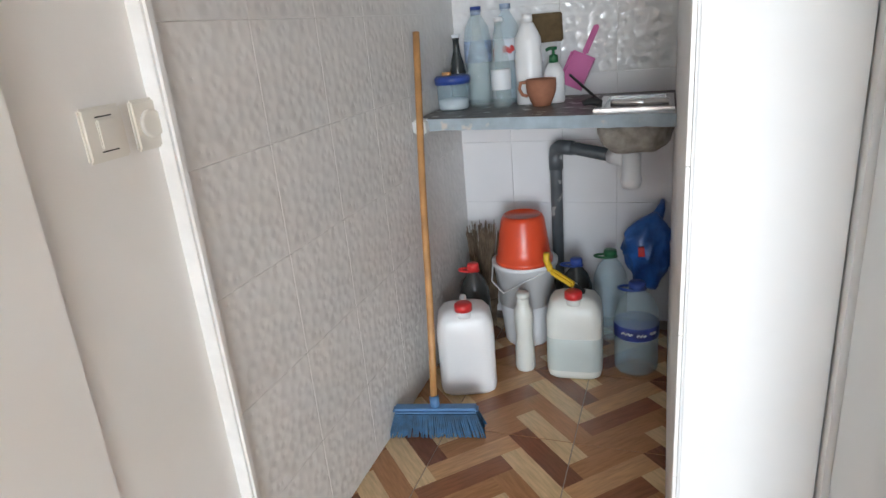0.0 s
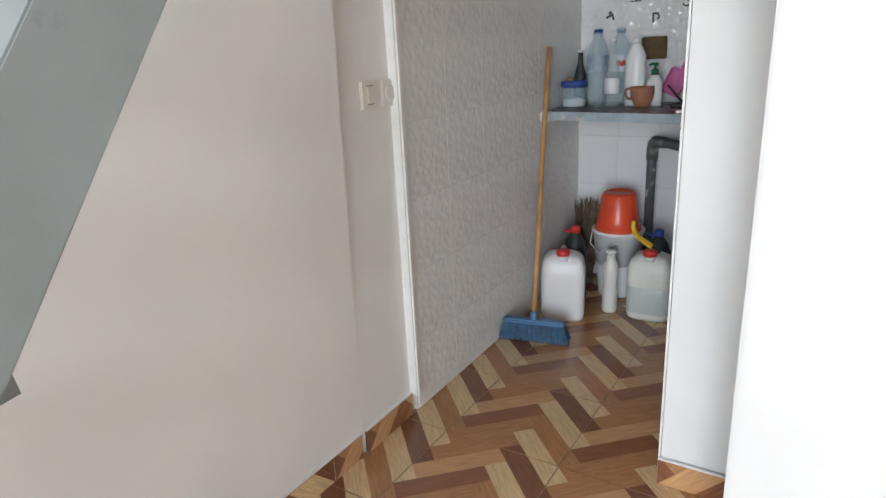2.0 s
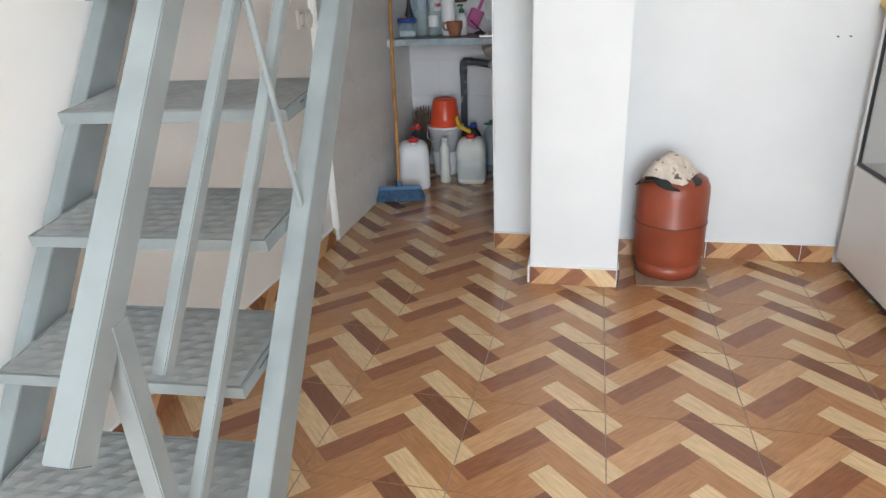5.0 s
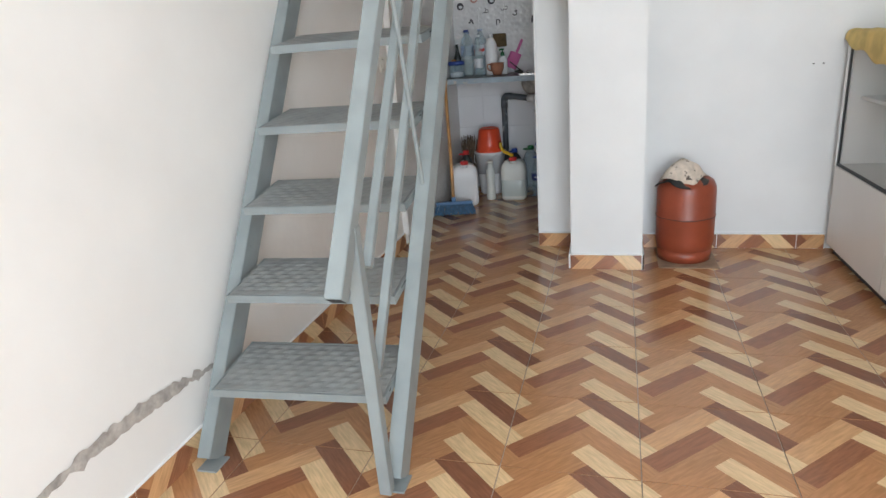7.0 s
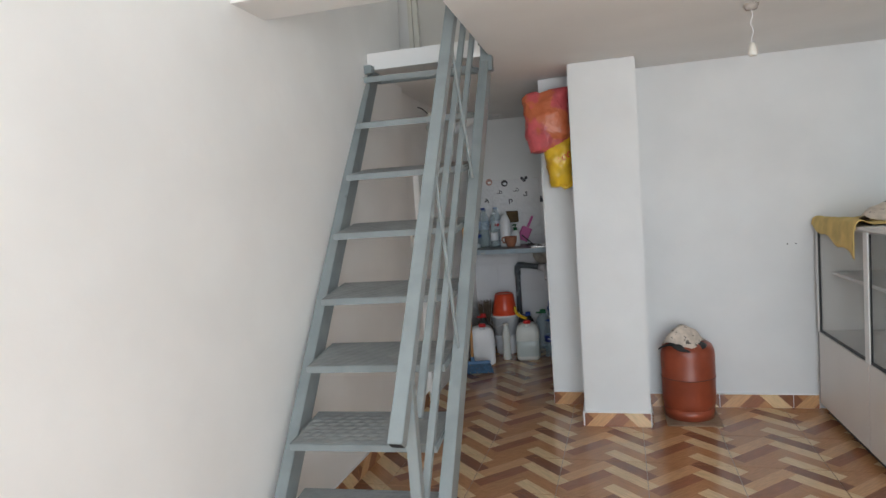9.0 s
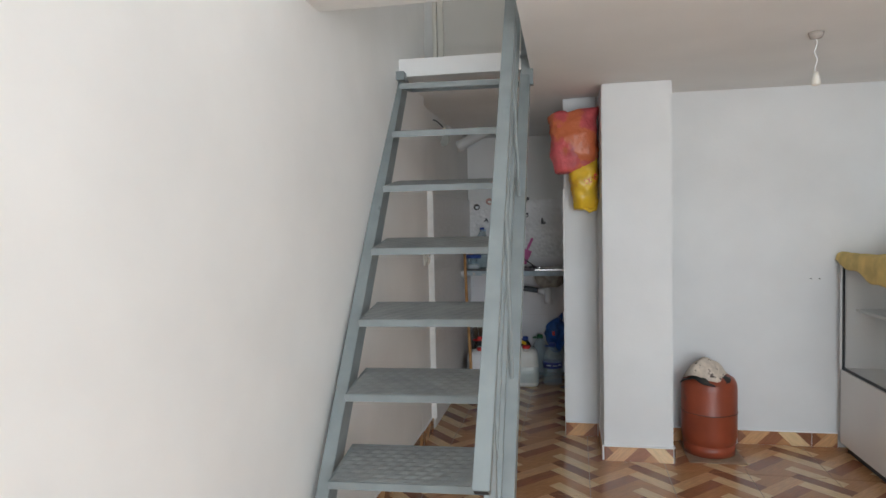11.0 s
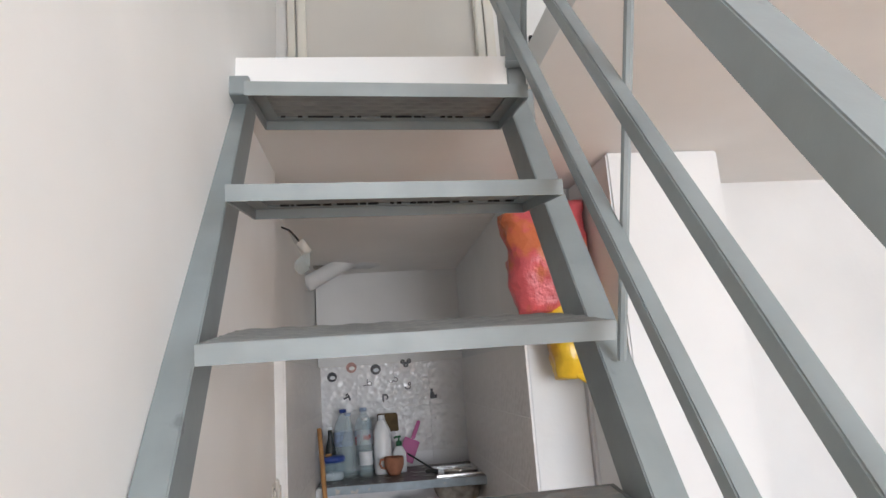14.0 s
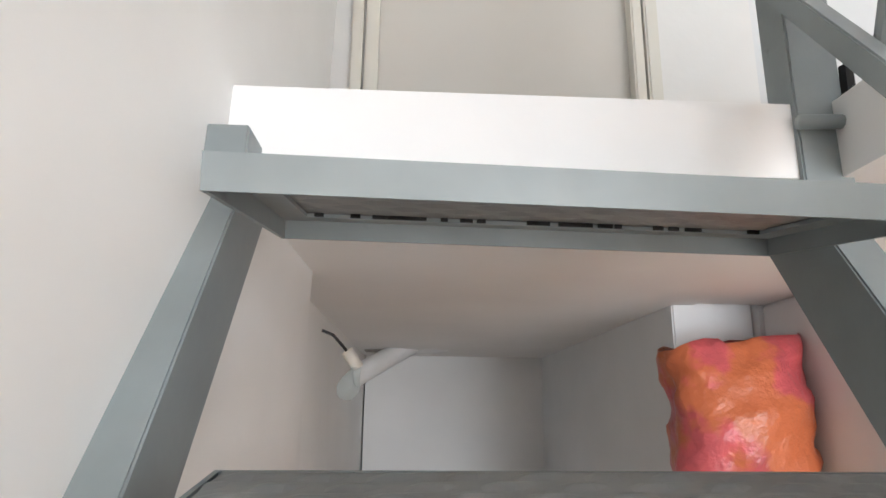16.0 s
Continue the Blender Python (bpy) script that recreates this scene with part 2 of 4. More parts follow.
def long_wall():
    bm = bmesh.new()
    ys = [FRONT + (EDGE_Y - FRONT) * i / 24 for i in range(25)]
    low, high = [], []
    for y in ys:
        low.append(bm.verts.new((wall_x(y), y, 0)))
        high.append(bm.verts.new((wall_x(y), y, TOP)))
    ends = [bm.verts.new(c) for c in ((-0.75, EDGE_Y, 0), (-0.75, EDGE_Y, TOP), (-0.75, FRONT, 0), (-0.75, FRONT, TOP))]
    for i in range(24):
        bm.faces.new((low[i], high[i], high[i + 1], low[i + 1]))
    bm.faces.new((low[-1], high[-1], ends[1], ends[0]))
    bm.faces.new((ends[0], ends[1], ends[3], ends[2]))
    bm.faces.new((ends[2], ends[3], high[0], low[0]))
    bm.faces.new(high[::-1] + [ends[3], ends[1]])
    bmesh.ops.recalc_face_normals(bm, faces=bm.faces)
    return bm


structure("wall_left", leaning(long_wall()), CREAM, "off-white painted plaster wall beside the steel stair")
structure("wall_alcove_upper", box(-0.75, -0.3265, 1.338, 3.12, 0, TOP), CREAM, "white plaster wall above the alcove tiles")
structure("wall_left_strip", box(-0.75, -0.318, EDGE_Y + 0.002, 1.337, 0, TOP, 0.0), CREAM, "off-white plaster wall strip that carries the switch")
structure("wall_alcove_left", box(-0.3255, -0.309, 1.336, BACK + 0.012, 0, 1.515), WALL_GROUT, "tiled lower wall of the sink alcove")
structure("wall_alcove_back", box(-0.317, 0.72, BACK + 0.014, 3.10, 0, TOP), WHITE, "white plaster wall behind the sink")
structure("wall_alcove_backing", box(-0.308, 0.517, BACK + 0.006, BACK + 0.013, 0, 1.515), WALL_GROUT, "mortar bed behind the sink tiles")
structure("wall_alcove_right", box(0.528, 0.72, 1.345, BACK + 0.013, 0, TOP, 0.004), WHITE, "white plaster wall closing the sink alcove")
structure("wall_back", box(0.722, RIGHT, 1.315, 1.5, 0, TOP), WHITE, "plain white painted back wall of the room")
structure("pillar", box(0.730, 1.093, 0.943, 1.313, 0, SLAB - 0.001, 0.006), WHITE, "square white plastered pillar against the back wall", "pillar")
structure("wall_right", box(RIGHT, RIGHT + 0.15, FRONT, 1.5, 0, TOP), WHITE, "plain white side wall behind the display cabinet")


# unseen wall: doorway assumed from the daylight, upper opening added to admit light
def front_wall():
    bm = bmesh.new()
    for a in ((-0.75, 0.55, 0, 3.05), (2.5, RIGHT + 0.15, 0, 3.05), (0.55, 2.5, 2.65, 3.05), (-0.75, -0.2, 3.05, TOP), (2.25, RIGHT + 0.15, 3.05, TOP), (-0.2, 2.25, 4.05, TOP)):
        box(a[0], a[1], FRONT - 0.15, FRONT - 0.001, a[2], a[3], bm=bm)
    return bm


structure("wall_front", front_wall(), WHITE, "white front wall with a wide open shop doorway")
structure("ceiling_upper", box(-0.75, RIGHT + 0.15, FRONT - 0.15, 3.12, TOP + 0.001, TOP + 0.15), CEIL, "white painted upper ceiling", "ceiling")


def slab():
    bm = bmesh.new()
    hx, hy0, hy1, top = 0.372, -0.50, 0.51, 2.142
    box(hx, RIGHT - 0.002, -0.715, 1.314, SLAB, top, bm=bm)
    box(-0.36, hx, hy1, 1.314, SLAB, top, bm=bm)
    box(-0.36, 0.58, 1.3145, BACK + 0.012, SLAB, top, bm=bm)
    box(-0.345, hx, -0.715, hy0, SLAB, top, bm=bm)
    box(-0.345, RIGHT - 0.002, -0.715, -0.65, top, 2.38, bm=bm)
    return bm


structure("ceiling", slab(), CEIL, "off-white painted mezzanine slab with an opening for the stair", "ceiling")


def upper_wall():
    bm = bmesh.new()
    box(-0.31, -0.185, 1.2, 1.312, 2.144, TOP, bm=bm)
    box(0.428, 0.72, 1.2, 1.312, 2.144, TOP, bm=bm)
    box(-0.185, 0.428, 1.2, 1.312, 4.1, TOP, bm=bm)
    return bm


structure("wall_upper", upper_wall(), CREAM, "cream upper wall facing the stair opening")
door = structure("door_1", box(-0.184, 0.427, 1.215, 1.255, 2.144, 4.09, 0.003), DOOR, "closed flat beige door on the upper floor", "door")
for x0, x1 in ((-0.236, -0.210), (-0.204, -0.174), (0.415, 0.441), (0.447, 0.479)):
    part("frame_strip", box(x0, x1, 1.172, 1.199 if x0 < -0.206 or x0 > 0.43 else 1.212, 2.144, 4.12, 0.004), TRIM, door)

ground = structure("ground", box(-60, 60, -120, FRONT - 0.152, -0.12, -0.04), ASPHALT, "grey paved street outside the shop", "ground")
floor = structure("floor", box(-0.75, RIGHT + 0.1, FRONT - 0.15, 3.10, -0.10, -0.0022), GROUT, "ceramic tiled floor printed with wooden herringbone planks", "floor")

# plaster damage at the foot of the long wall, caulk along the alcove tiles
bm = bmesh.new()
prev = None
for i in range(61):
    f = i / 60
    y = -1.43 + 0.80 * f
    z = 0.230 + 0.050 * math.sin(math.pi * (0.18 + 0.80 * f)) + 0.010 * noise.noise((i * 0.7, 0, 0))
    w = 0.002 + 0.021 * max(0.0, math.sin(math.pi * f) + 0.9 * noise.noise((i * 0.37, 4, 0)))
    pair = (bm.verts.new((wall_x(y) + 0.003 + LEAN * z, y, z - w)), bm.verts.new((wall_x(y) + 0.003 + LEAN * z, y, z + w)))
    if prev:
        bm.faces.new((prev[0], prev[1], pair[1], pair[0]))
    prev = pair
structure("plaster_patch", bm, BARE, "grey bare plaster where paint has flaked off", "wall damage")
structure("trim_caulk", crumple(box(-0.327, -0.285, 1.315, 1.339, 0.07, 1.53, 0.006), 0.004, 0.05), CAULK, "white filler line along the edge of the wall tiles", "trim")


# ---- steel stair ----
STEPS = [(-0.846, 0.256), (-0.690, 0.498), (-0.521, 0.736), (-0.358, 0.970), (-0.196, 1.227), (-0.018, 1.483), (0.135, 1.731), (0.279, 1.971)]
RUN = 0.700


def tread_parts(stair, y, z):
    x0, x1, deep, rise, lip = -0.245 + 0.0135 * z, 0.303 + 0.0065 * z, 0.253, 0.036, 0.026
    tilt = Matrix.Translation((0, y, z)) @ Matrix.Rotation(math.atan2(rise, deep), 4, "X")

    def put(b):
        bmesh.ops.transform(b, matrix=tilt, verts=b.verts)
        for v in b.verts:
            v.co.y += 0.05 * (v.co.x - x0)
        return b

    bm = bmesh.new()
    for a in ((x0, x1, 0, 0.004, -lip, 0), (x0, x1, deep - 0.004, deep, -lip, 0), (x0, x0 + 0.004, 0.004, deep - 0.004, -lip, 0),
              (x1 - 0.004, x1, 0.004, deep - 0.004, -lip, 0), (x0 + 0.004, x1 - 0.004, 0.004, 0.03, -0.007, -0.003),
              (x0 + 0.004, x1 - 0.004, deep - 0.03, deep - 0.004, -0.007, -0.003),
              (x0 + 0.004, x0 + 0.03, 0.03, deep - 0.03, -0.007, -0.003), (x1 - 0.03, x1 - 0.004, 0.03, deep - 0.03, -0.007, -0.003)):
        box(*a, bm=bm)
    tread = part("tread", put(bm), STEEL, stair, "grey painted angle-iron tread")
    n, m = 40, 18
    bm = bmesh.new()
    grid = []
    for j in range(m + 1):
        row = []
        for i in range(n + 1):
            px, py = x0 + 0.008 + (x1 - x0 - 0.016) * i / n, 0.008 + (deep - 0.016) * j / m
            k = 0.0022 if (i + 2 * (j // 2)) % 4 in (1, 2) and j % 2 else 0.0
            row.append(bm.verts.new((px, py, 0.0006 + k + 0.0015 * noise.noise((px * 7, py * 9, z * 5)))))
        grid.append(row)
    for j in range(m):
        for i in range(n):
            bm.faces.new((grid[j][i], grid[j][i + 1], grid[j + 1][i + 1], grid[j + 1][i]))
    ext = bmesh.ops.extrude_face_region(bm, geom=list(bm.faces))
    bmesh.ops.translate(bm, vec=(0, 0, -0.003), verts=[v for v in ext["geom"] if isinstance(v, bmesh.types.BMVert)])
    bmesh.ops.recalc_face_normals(bm, faces=bm.faces)
    part("plate", put(bm), PLATE, tread, "worn chequered steel plate")
    bm = bmesh.new()
    rnd = random.Random(int(z * 1000))
    for k in range(34):
        px = x0 + 0.03 + (x1 - x0 - 0.06) * rnd.random()
        box(px, px + 0.006 + 0.009 * rnd.random(), deep - 0.033, deep - 0.030, -0.0062, -0.0022, bm=bm)
    for k in range(5):
        py = 0.03 + (deep - 0.07) * rnd.random()
        box(x1 - 0.0002, x1 + 0.0006, py, py + 0.02, -0.009, -0.006, bm=bm)
    tagged(part("weld_seam", put(bm), GAP, tread, "dark open weld seams"), kind="stuff")


def rail_y(z):
    return -0.822 + 0.685 * (z - 1.0)


def stair_y(z):
    return -0.866 + RUN * z


def build_stair():
    stair = empty("metal_stair", pose(0, -0.86, 0), "steep grey painted steel stair with open treads along the wall", "stair")
    stair.matrix_world = Matrix.Identity(4)
    part("stringer", beam((-0.290, stair_y(0.02), 0.012), (-0.276, stair_y(2.10), 2.10), 0.046, 0.085), STEEL, stair)
    part("stringer", beam((0.327, stair_y(0.02), 0.012), (0.347, stair_y(2.05), 2.05), 0.046, 0.085), STEEL, stair)
    part("foot_plate", box(-0.305, -0.24, stair_y(0) - 0.038, stair_y(0) + 0.038, 0, 0.006), STEEL, stair)
    part("foot_plate", box(0.297, 0.363, stair_y(0) - 0.038, stair_y(0) + 0.038, 0, 0.006), STEEL, stair)
    for y, z in STEPS:
        tread_parts(stair, y, z)
    bm = bmesh.new()
    p, q = (0.310, rail_y(0.655), 0.655), (0.330, rail_y(3.05), 3.05)
    handrail = part("handrail", beam(p, q, 0.044, 0.044), STEEL, stair, "grey square-tube handrail")
    d = (Vector(q) - Vector(p)).normalized()
    # the tube is solid; a near-black cap paints the shade of its hollow
    part("open_end", beam(Vector(p) - d * 0.0015, Vector(p) - d * 0.0004, 0.036, 0.036, 0.0), GAP, handrail, "dark cap drawn for the shade inside the open tube")
    for y0, z0, z1 in ((-0.636, 0.67, 2.95), (-0.440, 0.37, 2.60)):
        part("rail_bar", beam((0.320, y0 + 0.73 * (z0 - 1), z0), (0.318, y0 + 0.73 * (z1 - 1), z1), 0.024, 0.024), STEEL, stair)
    part("brace", beam((0.318, -0.945, 0.80), (0.318, -0.915, 0.012), 0.034, 0.034), STEEL, stair)
    part("rod", tube([(0.332, -0.150, 1.97), (0.340, 0.070, 1.43)], 0.007, 8), STEEL, stair)
    part("rod", tube([(0.334, -0.535, 1.42), (0.334, -0.362, 0.738)], 0.007, 8), STEEL, stair)
    part("rod", tube([(0.345, 0.14, 2.75), (0.345, 0.40, 2.12)], 0.007, 8), STEEL, stair)
    part("post", box(0.330, 0.386, 0.502, 0.552, 1.98, 3.1, 0.002), STEEL, stair, "upright grey tube at the stair head")
    part("bracket", box(-0.296, -0.240, 0.455, 0.5095, 2.030, 2.072, 0.002), STEEL, stair)
    part("bracket", tube([(0.325, 0.492, 2.112), (0.418, 0.492, 2.116)], 0.008, 10), STEEL, stair, smooth=True)
    # no hole is cut: a near-black lump paints the gap's inner shade
    part("broken_gap", crumple(box(0.3875, 0.402, 0.494, 0.5085, 2.075, 2.185), 0.008, 0.03), GAP, stair, "broken plaster gap beside the post, its shade drawn as a dark lump")


build_stair()


# ---- things in the room ----
def gas_bottle():
    g = empty("gas_bottle", pose(1.318, 1.150, 0.006), "orange-red painted steel gas bottle standing beside the pillar", "gas bottle")
    part("body", lathe([(0.0, 0.03), (0.10, 0.03), (0.138, 0.055), (0.147, 0.10), (0.148, 0.228), (0.1495, 0.233), (0.1495, 0.239), (0.148, 0.244),
                        (0.148, 0.362), (0.145, 0.393), (0.132, 0.420), (0.105, 0.437), (0.06, 0.445), (0.0, 0.447)], 40), TERRA, g, smooth=True)
    part("foot_ring", lathe([(0.128, 0.0), (0.134, 0.0), (0.140, 0.06), (0.130, 0.06)], 36), TERRA, g, "scuffed foot ring", True)
    part("seam", tube([(0.1497 * math.cos(a), 0.1497 * math.sin(a), 0.236 + 0.0015 * math.sin(5 * a)) for a in (2 * math.pi * i / 40 for i in range(41))], 0.0018, 6), BLACK, g, "dark weld seam")
    part("collar", lathe([(0.06, 0.440), (0.065, 0.440), (0.062, 0.480), (0.057, 0.480)], 24), TERRA, g, smooth=True)


def draped(name, parent, mat, rx, ry, h, seed, label, category, place, thick=0.004, folds=5):
    bm = bmesh.new()
    n, m = 40, 12
    rows = []
    for j in range(m + 1):
        f = j / m
        row = []
        for i in range(n):
            a = 2 * math.pi * i / n
            fold = 1 + 0.10 * f * math.sin(folds * a + seed) + 0.05 * noise.noise((math.cos(a) * 2, math.sin(a) * 2, seed + f * 3))
            z = h * (1 - f ** 1.6) + 0.018 * f * math.sin(3 * a + seed * 2)
            row.append(bm.verts.new((rx * f ** 0.75 * fold * math.cos(a), ry * f ** 0.75 * fold * math.sin(a), z)))
        rows.append(row)
    for a, b in zip(rows[1:], rows[2:]):
        for i in range(n):
            bm.faces.new((a[i], a[(i + 1) % n], b[(i + 1) % n], b[i]))
    bm.faces.new(rows[1])
    bmesh.ops.delete(bm, geom=rows[0], context="VERTS")
    crumple(bm, 0.010, 0.05, seed)
    bmesh.ops.recalc_face_normals(bm, faces=bm.faces)
    ob = part(name, bm, mat, parent, "", True)
    mod = ob.modifiers.new("thickness", "SOLIDIFY")
    mod.thickness = thick
    ob.matrix_world = place
    return tagged(ob, label, category)


gas_bottle()
draped("rag", None, CLOTH, 0.112, 0.095, 0.098, 1.3, "cream patterned rag bunched over the gas bottle top", "rag", pose(1.292, 1.120, 0.440))
draped("rubber_mat", None, BLACK, 0.124, 0.112, 0.035, 4.2, "black rubber sheet under the rag on the gas bottle", "rubber sheet", pose(1.292, 1.112, 0.422))
tagged(part("cardboard", crumple(box(1.18, 1.475, 0.965, 1.295, 0.0, 0.004), 0.004, 0.06), CARD, smooth=False), "stained cardboard sheet lying under the gas bottle", "cardboard")


def cabinet():
    x0, x1, y0, y1 = 2.033, 2.52, -0.45, 1.250
    c = empty("display_cabinet", pose(0, 0, 0), "white display cabinet with glass upper half and solid lower panels", "display cabinet")
    part("plinth", box(x0 + 0.035, x1 - 0.02, y0 + 0.02, y1 - 0.01, 0, 0.05), BLACK, c, "black recessed plinth")
    for a, b in ((y0, 0.545), (0.551, y1)):
        part("lower_panel", box(x0, x0 + 0.018, a, b, 0.05, 0.462, 0.002), LAMINATE, c)
        bm = box(x0 + 0.004, x0 + 0.012, a, b, 0.464, 0.478)
        box(x0 + 0.004, x0 + 0.012, a + 0.0, a + 0.012, 0.478, 1.060, bm=bm)
        box(x0 + 0.004, x0 + 0.012, b - 0.022, b - 0.008, 0.478, 1.060, bm=bm)
        part("gasket", bm, BLACK, c, "black glazing gasket")
        pane = part("pane", box(x0 + 0.013, x0 + 0.017, a + 0.012, b - 0.022, 0.478, 1.060), PANE, c, "clear glass pane")
        pane.visible_shadow = False
    for y in (y0, 0.525, y1 - 0.008):
        part("post", box(x0 - 0.004, x0 + 0.003, y, y + (0.05 if y == 0.525 else 0.010), 0.464, 1.068, 0.001), ALU, c)
    part("side_panel", box(x0 + 0.019, x1, y1 - 0.012, y1, 0.05, 1.068), LAMINATE, c)
    part("side_panel", box(x0 + 0.019, x1, y0, y0 + 0.012, 0.05, 1.068), LAMINATE, c)
    part("back_panel", box(x1 - 0.012, x1 - 0.0005, y0 + 0.013, y1 - 0.013, 0.05, 1.068), LAMINATE, c)
    part("deck", box(x0 + 0.02, x1 - 0.013, y0 + 0.013, y1 - 0.013, 0.455, 0.473), LAMINATE, c)
    part("shelf", box(x0 + 0.07, x1 - 0.013, y0 + 0.013, y1 - 0.013, 0.79, 0.806), LAMINATE, c, "white inner shelf")
    part("top", box(x0 - 0.003, x1, y0, y1, 1.070, 1.088, 0.002), LAMINATE, c)


cabinet()


def cloth_on_top():
    """Yellow sheet over the cabinet's top, with a corner hanging down its front."""
    bm = bmesh.new()
    n, m = 46, 40
    grid = []
    for j in range(m + 1):
        row = []
        for i in range(n + 1):
            y = 0.64 + 0.67 * i / n
            s = -0.16 + 0.62 * j / m
            edge = 0.030 + 0.010 * math.sin(y * 23) + 0.125 * (1.31 - y) / 0.67
            over = max(0.0, -s) * (edge / 0.16)
            x = 2.029 + max(0.0, s) * 0.75 - (0.006 + 0.012 * abs(noise.noise((y * 7, 2, 0)))) * min(1, over * 30)
            z = 1.096 - over + 0.014 * abs(noise.noise((x * 9, y * 8, 1.0))) + (0.02 * max(0, 1 - abs(s - 0.03) / 0.06))
            yy = y
            if y > 1.285:
                z -= min(0.12, (y - 1.285) * 0.9) * (0.3 + 0.7 * min(1, max(0, s + 0.16) * 4))
                yy = 1.285 + (y - 1.285) * 0.68
            row.append(bm.verts.new((x, yy, z)))
        grid.append(row)
    for j in range(m):
        for i in range(n):
            bm.faces.new((grid[j][i], grid[j][i + 1], grid[j + 1][i + 1], grid[j + 1][i]))
    ob = part("yellow_sheet", bm, YELLOW_CLOTH, None, "", True)
    ob.modifiers.new("thickness", "SOLIDIFY").thickness = 0.003
    return tagged(ob, "yellow cloth sheet draped over the display cabinet", "cloth")


cloth_on_top()
draped("beige_rag", None, CLOTH, 0.16, 0.14, 0.08, 2.2, "crumpled beige cloth lying on the yellow sheet", "rag", pose(2.28, 0.86, 1.118))

lamp = empty("pendant_bulb_holder", pose(1.522, 0.21, -0.047), "bare white lamp holder hanging on a twisted wire", "lamp")
part("ceiling_rose", lathe([(0.0, 2.076), (0.022, 2.080), (0.030, SLAB + 0.0465), (0.0, SLAB + 0.0465)], 20), BARE, lamp, "grey patch round the wire hole", True)
part("wire", tube([(0.004 * math.sin(i), 0.004 * math.cos(i * 1.3), 2.08 - 0.0115 * i) for i in range(13)], 0.0022, 6), WHITE_PLASTIC, lamp)
part("socket", lathe([(0.0, 1.945), (0.010, 1.945), (0.013, 1.93), (0.016, 1.92), (0.018, 1.90), (0.014, 1.892), (0.0, 1.892)], 16), SWITCH, lamp, smooth=True)

# nail holes in the back wall
tagged(part("nail", tube([(1.90, 1.316, 0.965), (1.90, 1.302, 0.965)], 0.003, 6), GAP), "small dark nail stuck in the wall", "nail")
tagged(part("nail", tube([(1.945, 1.316, 0.965), (1.945, 1.302, 0.965)], 0.003, 6), GAP), "small dark nail stuck in the wall", "nail")


def hanging_bag():
    b = empty("hanging_bag", pose(0.585, 1.235, 1.41), "red plastic bag over a yellow bag hanging beside the pillar", "plastic bag")
    b.matrix_world = pose(0.006, -0.004, -0.03)

    def sack(x0, x1, z0, z1, y, deep, seed, taper, amount):
        bm = bmesh.new()
        n, m = 36, 22
        rings = []
        for j in range(m + 1):
            f = j / m
            w = (1 - taper * (1 - f) ** 1.5) * (0.97 + 0.03 * math.sin(f * 9 + seed))
            fat = deep * (0.15 + 0.85 * math.sin(math.pi * min(1, 0.12 + 0.80 * (1 - f))) ** 0.7)
            cx = (x0 + x1) / 2 + taper * 0.16 * (x1 - x0) * (1 - f)
            ring = []
            for i in range(n):
                a = 2 * math.pi * i / n
                c, s = math.cos(a), math.sin(a)
                k = (abs(c) ** 3 + abs(s) ** 3) ** (-1 / 3)
                ring.append(bm.verts.new((cx + (x1 - x0) / 2 * w * k * c, y + fat * k * s, z0 + (z1 - z0) * f + 0.02 * c * f)))
            rings.append(ring)
        for a, c in zip(rings, rings[1:]):
            for i in range(n):
                bm.faces.new((a[i], a[(i + 1) % n], c[(i + 1) % n], c[i]))
        bm.faces.new(rings[0][::-1])
        bm.faces.new(rings[-1])
        for v in bm.verts:
            v.co += noise.noise_vector(v.co / 0.05 + Vector((seed, 0, 0))) * amount + noise.noise_vector(v.co / 0.02) * amount * 0.35
        return bm

    part("inner_bag", sack(0.545, 0.722, 1.415, 1.72, 1.215, 0.085, 2.0, 0.30, 0.012), YELLOW_BAG, b, "yellow crinkled bag", True)
    part("outer_bag", sack(0.435, 0.722, 1.63, 1.985, 1.205, 0.105, 5.0, 0.16, 0.016), RED_BAG, b, "red translucent crinkled bag", True)
    part("loop", tube([(0.62, 1.18, 1.44), (0.67, 1.17, 1.405), (0.70, 1.18, 1.415), (0.712, 1.2, 1.47)], [0.010, 0.012, 0.012, 0.008], 8), YELLOW_BAG, b, "yellow bag handle", True)
    for k, (dx, dz, w) in enumerate(((0.0, 0.0, 0.026), (0.030, 0.012, 0.018), (0.055, 0.02, 0.020), (0.082, 0.034, 0.014))):
        bm = tube([(0.618 + dx + w * 0.5 * math.cos(a), 1.138 - 0.002 * k, 1.565 + dz + 0.016 * math.sin(a)) for a in (0.4 + 5.2 * i / 12 for i in range(13))], 0.0035, 6)
        part("print", bm, CAP_RED, b, "red printed mark")


hanging_bag()


